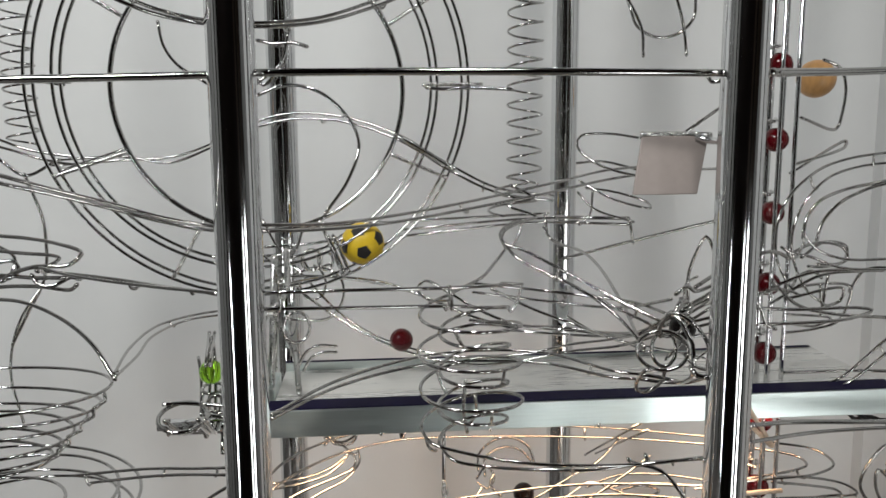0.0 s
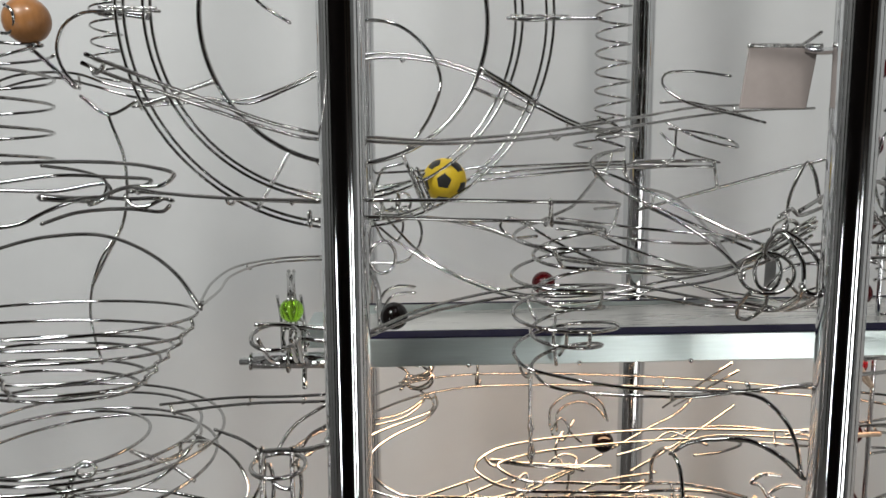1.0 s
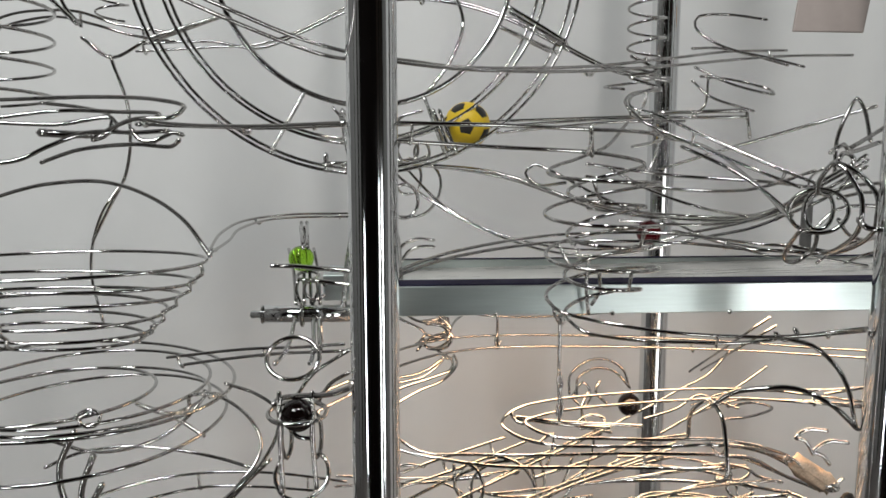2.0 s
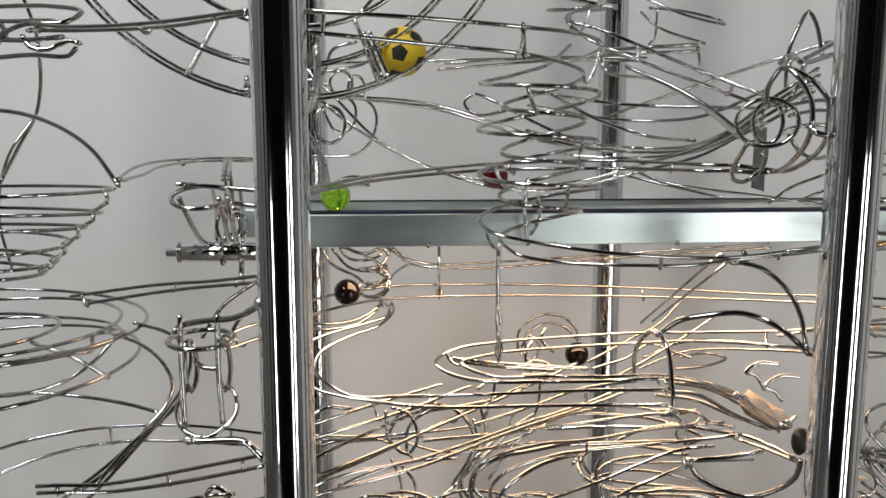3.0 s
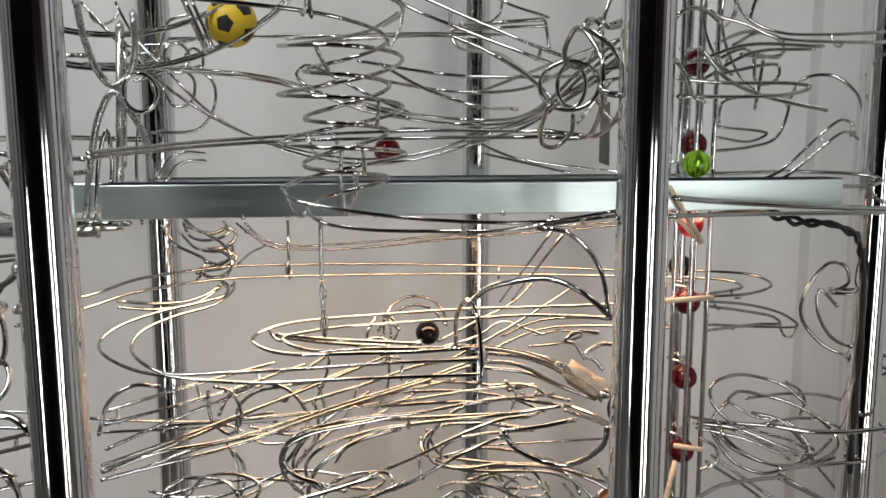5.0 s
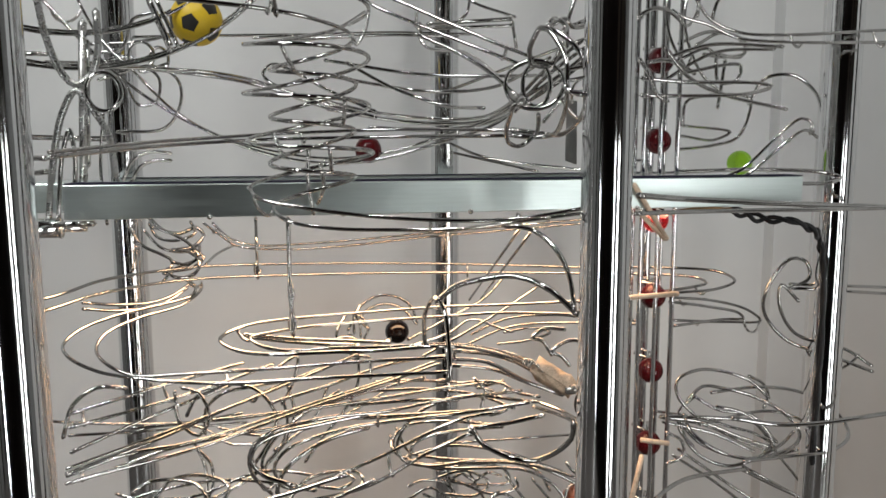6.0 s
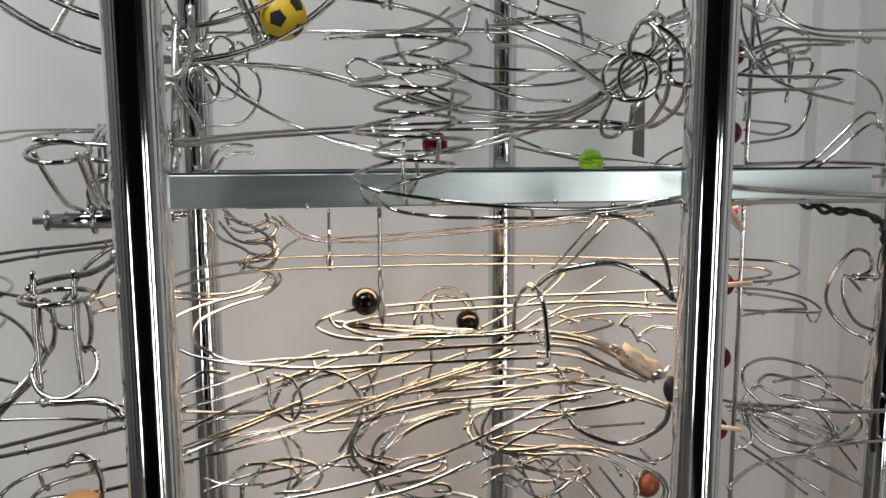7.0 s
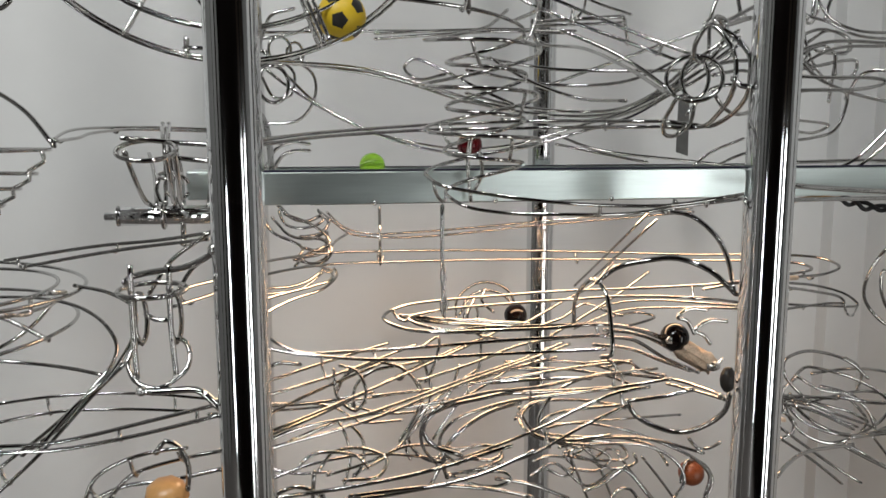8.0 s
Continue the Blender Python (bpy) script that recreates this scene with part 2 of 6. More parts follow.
# Added dark strips, out of view, that draw thin streaks in the metal's reflections.
for x0, x1, y0, y1 in ((-1.3, -1.27, -0.62, -0.5), (-1.3, -1.28, -0.18, -0.14), (0.46, 0.52, NEAR_Y, NEAR_Y + 0.02), (0.59, 0.61, -0.06, -0.02)):
    slab("wall_trim", (x0, y0, BASE), (x1, y1, TOP), DARKWALL, "dark upright strip added to streak the reflections")


# ---- frame of the sculpture ----
def post(x, y, r=0.0125, label="tall polished chrome tube post of the sculpture frame"):
    thing = holder("post", label, "post", "frame posts", at=(x, y, BASE))
    bm = bmesh.new()
    sweep(bm, [Vector((0, 0, 0.02 + 1.5 * k / 12)) for k in range(13)], r, 48)
    part("tube", bm, CHROME, thing)
    bm = bmesh.new()
    bmesh.ops.create_cone(bm, cap_ends=True, segments=40, radius1=r * 2.2, radius2=r * 1.9, depth=0.02, matrix=pose(0, 0, 0.01))
    part("foot", bm, CHROME, thing, "round chrome foot flange")
    return thing


FL, FR, BL, BR, RR = (-0.1375, 0), (0.1375, 0), (-0.1425, 0.273), (0.1185, 0.321), (0.375, 0.14)
for x, y in (FL, FR, BL, BR, RR):
    post(x, y)


def tray():
    thing = holder("tray", "long brushed metal tray bar with violet film on its lips", "tray")
    x0, x1, y0, y1 = -0.141, 0.318, 0.098, 0.22
    bm = bmesh.new()
    box(bm, (x0, y0, -0.001), (x1, y0 + 0.0015, 0.0185), 0, 0.0006)
    part("front_face", bm, TRAY, thing)
    bm = bmesh.new()
    box(bm, (x0, y1 - 0.0015, -0.001), (x1, y1, 0.0172), 0, 0.0006)
    part("back_face", bm, TRAY, thing)
    bm = bmesh.new()
    box(bm, (x0, y0 + 0.0017, 0.0168), (x1, y0 + 0.0205, 0.0184), 0, 0.0004)
    part("front_flange", bm, TRAY, thing)
    bm = bmesh.new()
    box(bm, (x0, y0 + 0.0208, 0.0091), (x1, y1 - 0.0017, 0.0108))
    for v in bm.verts:  # the bed falls gently along its length
        v.co.z += 0.017 * (v.co.x + 0.056)
    part("bed", bm, BED, thing, "dull metal bed of the tray")
    for y, w, z in ((y0 + 0.0004, 0.0195, 0.0187), (y1 - 0.0045, 0.0045, 0.0174)):
        bm = bmesh.new()
        box(bm, (x0, y, z), (x1, y + w, z + 0.0005), 0, 0.0002)
        part("film_strip", bm, FILM, thing, "strip of violet protective film")
    bm = bmesh.new()
    box(bm, (-0.1, 0.138, -0.0045), (0.25, 0.152, -0.001))
    led = part("light_strip", bm, RUBBER, thing, "light strip under the tray")
    for x in (-0.063, 0.013, 0.091, 0.2):
        blob("screw", (x, 0.0975, -0.0005), 0.0017, thing)
    return thing


tray()


# ---- wire tracks and bent wires ----

# ---- lower middle ----
twin("level steel wire track running under the tray and round a bend", [
    [(-0.181, 0.075, -0.048), (-0.17, 0.095, -0.047), (-0.154, 0.118, -0.047), (-0.139, 0.16, -0.046), (-0.116, 0.195, -0.047), (-0.083, 0.222, -0.048), (-0.044, 0.237, -0.05), (0.042, 0.238, -0.052), (0.148, 0.225, -0.055), (0.21, 0.205, -0.056), (0.262, 0.18, -0.054), (0.296, 0.16, -0.055), (0.299, 0.142, -0.059), (0.281, 0.135, -0.063), (0.241, 0.132, -0.064), (0.18, 0.132, -0.067)],
    [(-0.178, 0.066, -0.053), (-0.167, 0.085, -0.053), (-0.152, 0.107, -0.052), (-0.136, 0.14, -0.051), (-0.106, 0.18, -0.052), (-0.078, 0.205, -0.054), (-0.044, 0.225, -0.057), (0.04, 0.226, -0.058), (0.145, 0.213, -0.059), (0.206, 0.195, -0.059), (0.262, 0.17, -0.058), (0.279, 0.158, -0.059), (0.28, 0.148, -0.061), (0.268, 0.142, -0.062), (0.24, 0.138, -0.064), (0.181, 0.135, -0.071)]])
twin("oval steel wire return track bent back on itself", [
    [(0.18, 0.132, -0.067), (0.126, 0.15, -0.071), (0.086, 0.152, -0.071), (0.03, 0.145, -0.071), (-0.016, 0.132, -0.07), (-0.044, 0.115, -0.069), (-0.058, 0.096, -0.07), (-0.059, 0.085, -0.071), (-0.049, 0.07, -0.073), (-0.031, 0.058, -0.073), (-0, 0.052, -0.072), (0.031, 0.05, -0.072), (0.067, 0.048, -0.071), (0.098, 0.06, -0.08), (0.123, 0.07, -0.092)],
    [(0.219, 0.14, -0.084), (0.178, 0.128, -0.076), (0.122, 0.138, -0.074), (0.083, 0.14, -0.075), (0.028, 0.13, -0.074), (-0.013, 0.118, -0.073), (-0.034, 0.107, -0.073), (-0.043, 0.099, -0.073), (-0.039, 0.09, -0.075), (-0.024, 0.08, -0.077), (0.002, 0.072, -0.075), (0.034, 0.068, -0.075), (0.073, 0.066, -0.075), (0.101, 0.068, -0.081), (0.125, 0.076, -0.091)]])
twin("wide hairpin bend of paired steel wire", [
    [(-0.095, 0.215, -0.056), (-0.084, 0.19, -0.058), (-0.086, 0.182, -0.062), (-0.098, 0.172, -0.064), (-0.128, 0.15, -0.067), (-0.146, 0.13, -0.071), (-0.151, 0.115, -0.076), (-0.144, 0.1, -0.08), (-0.127, 0.09, -0.086), (-0.101, 0.08, -0.089), (-0.062, 0.07, -0.091), (0, 0.058, -0.088), (0.067, 0.045, -0.085)],
    [(-0.082, 0.205, -0.057), (-0.081, 0.188, -0.06), (-0.091, 0.172, -0.066), (-0.114, 0.15, -0.069), (-0.131, 0.13, -0.074), (-0.133, 0.115, -0.08), (-0.124, 0.1, -0.085), (-0.109, 0.092, -0.09), (-0.079, 0.085, -0.089), (-0.031, 0.072, -0.085), (0.017, 0.062, -0.081), (0.068, 0.05, -0.078)]])
wire([(0.061, 0.045, -0.044), (0.069, 0.04, -0.036), (0.083, 0.032, -0.031), (0.099, 0.025, -0.029), (0.114, 0.015, -0.035), (0.127, 0.011, -0.047)], "thick dark steel arc soldered to the post", 0.0016)
wire([(0.058, 0.075, -0.076), (0.057, 0.07, -0.059), (0.06, 0.05, -0.044), (0.063, 0.04, -0.049), (0.064, 0.033, -0.066), (0.063, 0.029, -0.084), (0.06, 0.033, -0.086)], "upright steel hoop round the tracks", 0.0014)
wire([(-0.019, 0.107, -0.005), (-0.019, 0.107, -0.046), (-0.018, 0.107, -0.074)], "straight drop rod with a twisted end", 0.0014)
wire([(-0.019, 0.106, -0.042), (-0.02, 0.106, -0.049), (-0.018, 0.106, -0.058), (-0.02, 0.106, -0.067), (-0.019, 0.106, -0.074), (-0.016, 0.106, -0.067), (-0.019, 0.106, -0.058), (-0.017, 0.106, -0.05), (-0.019, 0.106, -0.042)], "twisted loop on the drop rod", 0.0011)
wire([(-0.044, 0.232, -0.015), (-0.044, 0.232, -0.059)], "short hanger rod below the tray", 0.0012)
wire([(-0.044, 0.23, -0.047), (-0.046, 0.23, -0.053), (-0.044, 0.23, -0.06), (-0.042, 0.23, -0.054)], "small closed ring on the hanger", 0.001)
twin("sagging pair of golden-lit wires beneath the tray", [
    [(-0.088, 0.285, -0.022), (-0.074, 0.285, -0.033), (-0.063, 0.285, -0.041), (-0.028, 0.283, -0.045), (0.018, 0.275, -0.043), (0.088, 0.265, -0.036), (0.155, 0.25, -0.03), (0.225, 0.23, -0.023)],
    [(-0.082, 0.295, -0.023), (-0.068, 0.292, -0.036), (-0.047, 0.29, -0.042), (-0.005, 0.285, -0.041), (0.046, 0.275, -0.037), (0.111, 0.262, -0.031), (0.229, 0.24, -0.021)]])
wire([(-0.065, 0.285, -0.041), (-0.076, 0.27, -0.045), (-0.083, 0.25, -0.05)], "short curled link between the wires", 0.0011)
wire([(-0.135, 0.235, -0.019), (-0.126, 0.235, -0.033), (-0.111, 0.23, -0.04), (-0.104, 0.228, -0.045), (-0.108, 0.225, -0.051)], "curled steel wire hanging below the tray", 0.0012)
wire([(-0.121, 0.24, -0.018), (-0.117, 0.24, -0.027), (-0.103, 0.235, -0.03), (-0.088, 0.232, -0.024), (-0.091, 0.236, -0.017)], "curled steel wire hanging below the tray", 0.0012)
wire([(-0.126, 0.245, -0.023), (-0.114, 0.242, -0.036), (-0.097, 0.238, -0.039), (-0.085, 0.23, -0.033), (-0.087, 0.225, -0.043), (-0.1, 0.225, -0.048), (-0.11, 0.222, -0.057)], "curled steel wire hanging below the tray", 0.0012)
wire([(-0.11, 0.225, -0.053), (-0.096, 0.222, -0.056), (-0.085, 0.22, -0.049), (-0.086, 0.225, -0.039)], "curled steel wire hanging below the tray", 0.0012)
wire([(0.033, 0.3, -0.122), (0.034, 0.302, -0.106), (0.052, 0.303, -0.092), (0.072, 0.303, -0.093), (0.084, 0.3, -0.102), (0.088, 0.298, -0.115)], "round double arch of wire near the back post", 0.0013)
wire([(0.038, 0.29, -0.123), (0.039, 0.292, -0.106), (0.056, 0.294, -0.097), (0.074, 0.294, -0.101), (0.086, 0.29, -0.114)], "round double arch of wire near the back post", 0.0013)
wire([(0.025, 0.25, -0.107), (0.033, 0.25, -0.096), (0.041, 0.25, -0.108), (0.034, 0.25, -0.118), (0.026, 0.25, -0.112)], "small round wire ring", 0.0012)
twin("long sloping pair of golden-lit straight wires", [
    [(-0.146, 0.095, -0.112), (-0.1, 0.115, -0.105), (-0.05, 0.138, -0.099)],
    [(-0.144, 0.09, -0.118), (-0.084, 0.115, -0.111), (-0.031, 0.138, -0.101)]])
twin("long sloping pair of golden-lit straight wires", [
    [(-0.141, 0.07, -0.134), (-0.102, 0.09, -0.128), (-0.032, 0.13, -0.116), (0.016, 0.15, -0.104), (0.049, 0.165, -0.095)],
    [(-0.143, 0.075, -0.139), (-0.095, 0.1, -0.131), (-0.054, 0.125, -0.122), (-0.016, 0.145, -0.113), (0.032, 0.165, -0.103)]])
twin("long sloping pair of golden-lit straight wires", [
    [(-0.137, 0.055, -0.132), (-0.111, 0.065, -0.127), (-0.072, 0.08, -0.127), (-0.001, 0.11, -0.118), (0.041, 0.125, -0.112), (0.076, 0.14, -0.106)],
    [(-0.136, 0.05, -0.134), (-0.124, 0.055, -0.133), (-0.07, 0.075, -0.129), (-0.013, 0.1, -0.12), (0.041, 0.12, -0.112), (0.079, 0.135, -0.106)]])
twin("curved pair of wires opening towards the sculpture base", [
    [(-0.032, 0.06, -0.154), (-0.041, 0.055, -0.141), (-0.043, 0.05, -0.127), (-0.036, 0.048, -0.116), (-0.004, 0.06, -0.112), (0.033, 0.07, -0.114), (0.07, 0.08, -0.113), (0.121, 0.085, -0.112)],
    [(-0.019, 0.065, -0.157), (-0.029, 0.062, -0.146), (-0.03, 0.06, -0.137), (-0.022, 0.06, -0.128), (0.01, 0.068, -0.122), (0.034, 0.074, -0.122), (0.086, 0.078, -0.121), (0.121, 0.066, -0.113)]])
wire([(0.013, 0.074, -0.118), (0.053, 0.08, -0.121), (0.087, 0.082, -0.122)], "straight golden-lit rod with a cut end", 0.0015)
wire([(0.018, 0.12, -0.126), (0.059, 0.115, -0.124), (0.084, 0.11, -0.124)], "straight rod with a cut end", 0.0013)
wire([(0.08, 0.04, -0.116), (0.098, 0.035, -0.113), (0.116, 0.032, -0.109)], "steel rod with a gently bent end", 0.0013)
twin("sloping pair of dark steel wires", [
    [(-0.032, 0.08, -0.166), (0.022, 0.06, -0.14), (0.073, 0.048, -0.114), (0.096, 0.045, -0.11)],
    [(-0.019, 0.075, -0.168), (0.021, 0.055, -0.152), (0.055, 0.042, -0.129), (0.078, 0.04, -0.119)]])
wire([(0.079, 0.039, -0.117), (0.083, 0.038, -0.124), (0.095, 0.034, -0.131), (0.108, 0.028, -0.133), (0.12, 0.02, -0.126), (0.127, 0.014, -0.116), (0.127, 0.011, -0.107)], "steel arc hanging from the post", 0.0016)
wire([(0.103, 0.25, -0.21), (0.225, 0.24, -0.207)], "straight rod between the back tracks", 0.0012)
wire([(0.075, 0.066, -0.079), (0.095, 0.07, -0.083), (0.113, 0.074, -0.09), (0.125, 0.076, -0.097)], "golden-lit wire leading to the bell", 0.0012)
wire([(0.069, 0.05, -0.079), (0.092, 0.06, -0.085), (0.117, 0.068, -0.1), (0.141, 0.07, -0.111)], "golden-lit wire leading to the bell", 0.0012)
wire([(0.079, 0.09, -0.095), (0.104, 0.09, -0.099), (0.124, 0.085, -0.107), (0.141, 0.08, -0.113)], "golden-lit wire leading to the bell", 0.0012)
wire([(0.089, 0.12, -0.116), (0.111, 0.118, -0.116), (0.12, 0.115, -0.119), (0.111, 0.112, -0.124), (0.097, 0.115, -0.123)], "wire loop beneath the bell tracks", 0.0012)
wire([(-0.089, 0.11, -0.108), (-0.087, 0.108, -0.125), (-0.076, 0.106, -0.134), (-0.069, 0.105, -0.123), (-0.075, 0.108, -0.108), (-0.084, 0.11, -0.105)], "long bent swooping steel wire", 0.0012)
wire([(-0.075, 0.13, -0.141), (-0.074, 0.13, -0.126), (-0.063, 0.13, -0.116), (-0.045, 0.13, -0.113), (-0.023, 0.14, -0.113)], "long bent swooping steel wire", 0.0012)
wire([(-0.078, 0.12, -0.149), (-0.071, 0.118, -0.157), (-0.071, 0.116, -0.174), (-0.078, 0.115, -0.184)], "long bent swooping steel wire", 0.0012)
wire([(-0.023, 0.15, -0.12), (-0.019, 0.148, -0.139), (-0.026, 0.145, -0.158), (-0.039, 0.142, -0.172), (-0.036, 0.14, -0.183)], "long bent swooping steel wire", 0.0012)
wire([(0.004, 0.16, -0.125), (-0.004, 0.155, -0.143), (-0.02, 0.15, -0.156), (-0.032, 0.145, -0.162)], "long bent swooping steel wire", 0.0012)
wire([(-0.141, 0.07, -0.115), (-0.136, 0.072, -0.099), (-0.124, 0.075, -0.091), (-0.111, 0.078, -0.093)], "wire arc between post and track", 0.0012)
wire([(-0.174, 0.2, -0.153), (-0.123, 0.215, -0.163), (-0.066, 0.23, -0.169), (-0.013, 0.24, -0.168)], "straight steel wire crossing the back", 0.0012)
wire([(-0.176, 0.205, -0.164), (-0.12, 0.22, -0.17), (-0.058, 0.235, -0.174)], "straight steel wire crossing the back", 0.0012)
wire([(-0.111, 0.09, -0.159), (-0.104, 0.095, -0.156), (-0.089, 0.095, -0.156), (-0.076, 0.09, -0.158), (-0.071, 0.085, -0.163)], "flat oval wire loop", 0.0012)
wire([(-0.071, 0.18, -0.157), (-0.048, 0.18, -0.164), (-0.015, 0.18, -0.163), (0.018, 0.185, -0.155), (0.048, 0.19, -0.141)], "long bent swooping steel wire", 0.0012)
wire([(0.053, 0.17, -0.164), (0.061, 0.165, -0.179), (0.089, 0.16, -0.185), (0.128, 0.15, -0.186), (0.15, 0.14, -0.191), (0.155, 0.13, -0.2)], "long bent swooping steel wire", 0.0012)
wire([(0.056, 0.16, -0.181), (0.088, 0.155, -0.173), (0.128, 0.15, -0.179), (0.169, 0.145, -0.195)], "long bent swooping steel wire", 0.0012)
wire([(0.079, 0.15, -0.189), (0.103, 0.15, -0.186), (0.128, 0.15, -0.192), (0.131, 0.145, -0.199), (0.102, 0.145, -0.199), (0.082, 0.148, -0.195)], "long bent swooping steel wire", 0.0012)
wire([(0.145, 0.21, -0.106), (0.169, 0.215, -0.105), (0.182, 0.21, -0.108), (0.16, 0.2, -0.111), (0.136, 0.195, -0.111)], "long bent swooping steel wire", 0.0012)
wire([(0.123, 0.23, -0.111), (0.149, 0.225, -0.099), (0.183, 0.215, -0.095), (0.212, 0.205, -0.096), (0.251, 0.19, -0.098)], "long bent swooping steel wire", 0.0012)
wire([(0.116, 0.22, -0.117), (0.151, 0.215, -0.103), (0.205, 0.2, -0.099), (0.249, 0.185, -0.099)], "long bent swooping steel wire", 0.0012)
wire([(-0.1, 0.09, -0.164), (-0.091, 0.098, -0.157), (-0.073, 0.098, -0.156), (-0.058, 0.092, -0.162), (-0.064, 0.084, -0.169), (-0.085, 0.082, -0.169)], "flat oval wire loop", 0.0012)
wire([(-0.029, 0.1, -0.186), (-0.012, 0.11, -0.169), (0.021, 0.115, -0.17), (0.023, 0.11, -0.175), (-0.003, 0.1, -0.179)], "long bent swooping steel wire", 0.0012)
wire([(0.046, 0.15, -0.161), (0.047, 0.14, -0.168), (0.075, 0.132, -0.178), (0.137, 0.125, -0.183), (0.158, 0.12, -0.196), (0.163, 0.118, -0.209), (0.155, 0.118, -0.221)], "long bent swooping steel wire", 0.0012)
wire([(0.047, 0.16, -0.168), (0.06, 0.165, -0.159), (0.099, 0.165, -0.159), (0.125, 0.16, -0.162)], "long bent swooping steel wire", 0.0012)
wire([(0.066, 0.115, -0.168), (0.129, 0.11, -0.171), (0.165, 0.1, -0.18)], "long bent swooping steel wire", 0.0012)
wire([(0.079, 0.14, -0.189), (0.097, 0.14, -0.186), (0.114, 0.138, -0.196), (0.104, 0.136, -0.203), (0.083, 0.138, -0.201)], "long bent swooping steel wire", 0.0012)
wire([(0.057, 0.15, -0.209), (0.074, 0.15, -0.201), (0.099, 0.145, -0.219), (0.126, 0.145, -0.208), (0.148, 0.14, -0.231)], "long bent swooping steel wire", 0.0012)
wire([(0.164, 0.125, -0.212), (0.169, 0.127, -0.198), (0.185, 0.13, -0.203), (0.193, 0.13, -0.217), (0.187, 0.128, -0.229)], "thin wire ring round the brown ball", 0.0012)
wire([(-0.129, 0.06, -0.166), (-0.084, 0.055, -0.161), (-0.038, 0.05, -0.153), (0.008, 0.045, -0.14)], "dark steel rod crossing low down", 0.0013)
wire([(-0.103, 0.065, -0.174), (-0.057, 0.06, -0.17), (-0.007, 0.052, -0.159), (0.023, 0.048, -0.146)], "dark steel rod crossing low down", 0.0013)

# ---- middle ----
twin("pair of long steel rails above the tray", [
    [(-0.13, 0.04, 0.037), (-0.09, 0.09, 0.042), (-0.027, 0.125, 0.0468), (0.02, 0.125, 0.0488), (0.057, 0.11, 0.0495), (0.092, 0.068, 0.0482), (0.107, 0.06, 0.048)],
    [(-0.13, 0.04, 0.0345), (-0.09, 0.084, 0.0395), (-0.029, 0.114, 0.0435), (0.02, 0.113, 0.0445), (0.055, 0.1, 0.045), (0.091, 0.065, 0.0448), (0.107, 0.06, 0.045)]])
twin("two dark parallel bars from the post to the spiral", [
    [(-0.126, 0.006, 0.119), (-0.076, 0.013, 0.118), (-0.022, 0.023, 0.116), (0.006, 0.033, 0.115), (0.022, 0.045, 0.113), (0.0265, 0.06, 0.11), (0.018, 0.084, 0.1065)],
    [(-0.127, 0.006, 0.11), (-0.076, 0.017, 0.107), (-0.022, 0.028, 0.104), (0.0, 0.036, 0.101), (0.0135, 0.047, 0.098), (0.0184, 0.059, 0.0955)]])
wire([(-0.023, 0.022, 0.116), (-0.021, 0.028, 0.103)], "short upright link between two bars", 0.0013)
twin("sagging swing track of paired steel wire", [
    [(-0.173, 0.2, 0.135), (-0.148, 0.195, 0.107), (-0.113, 0.185, 0.075), (-0.067, 0.172, 0.048), (-0.026, 0.165, 0.033), (0.01, 0.16, 0.028), (0.043, 0.155, 0.031), (0.082, 0.14, 0.042), (0.109, 0.115, 0.052), (0.122, 0.09, 0.064), (0.137, 0.075, 0.075), (0.154, 0.065, 0.09)],
    [(-0.155, 0.215, 0.138), (-0.142, 0.21, 0.114), (-0.12, 0.2, 0.091), (-0.091, 0.19, 0.062), (-0.062, 0.18, 0.046), (-0.028, 0.172, 0.036), (0.01, 0.168, 0.031), (0.048, 0.16, 0.035), (0.083, 0.145, 0.046), (0.108, 0.12, 0.056), (0.122, 0.095, 0.067), (0.137, 0.08, 0.078), (0.156, 0.07, 0.094)]])
twin("lower loop of rails leaving the spiral", [
    [(-0.0385, 0.059, 0.018), (-0.033, 0.046, 0.013), (-0.014, 0.038, 0.009), (0.023, 0.03, 0.004), (0.066, 0.028, 0.001), (0.096, 0.027, 0.001), (0.136, 0.02, 0.007)],
    [(-0.0264, 0.059, 0.0065), (-0.019, 0.046, 0.001), (0.004, 0.042, -0.003), (0.039, 0.036, -0.004), (0.071, 0.033, -0.004), (0.098, 0.032, -0.001), (0.138, 0.025, 0.004)]])
wire([(0.093, 0.038, -0.001), (0.097, 0.037, -0.004), (0.105, 0.037, -0.002), (0.104, 0.038, 0.001)], "bent steel arm from the rails to the post", 0.0014)
wire([(0.097, 0.037, -0.003), (0.111, 0.032, -0.006), (0.121, 0.022, -0.017), (0.125, 0.016, -0.029), (0.126, 0.011, -0.044)], "bent steel arm from the rails to the post", 0.0014)
wire([(0.134, 0.13, -0.013), (0.123, 0.24, -0.085)], "thin straight diagonal steel wire", 0.001)
wire([(0.139, 0.13, -0.019), (0.133, 0.24, -0.084)], "thin straight diagonal steel wire", 0.001)
TUMBLER_TURN = -0.4
ring((0.1107, 0.035, 0.071), 0.0142, 0.0125, "large steel wire ring of the tumbler", 0.0013, TUMBLER_TURN)
ring((0.1128, 0.038, 0.0711), 0.0068, 0.0111, "small steel wire ring of the tumbler", 0.0013, TUMBLER_TURN)
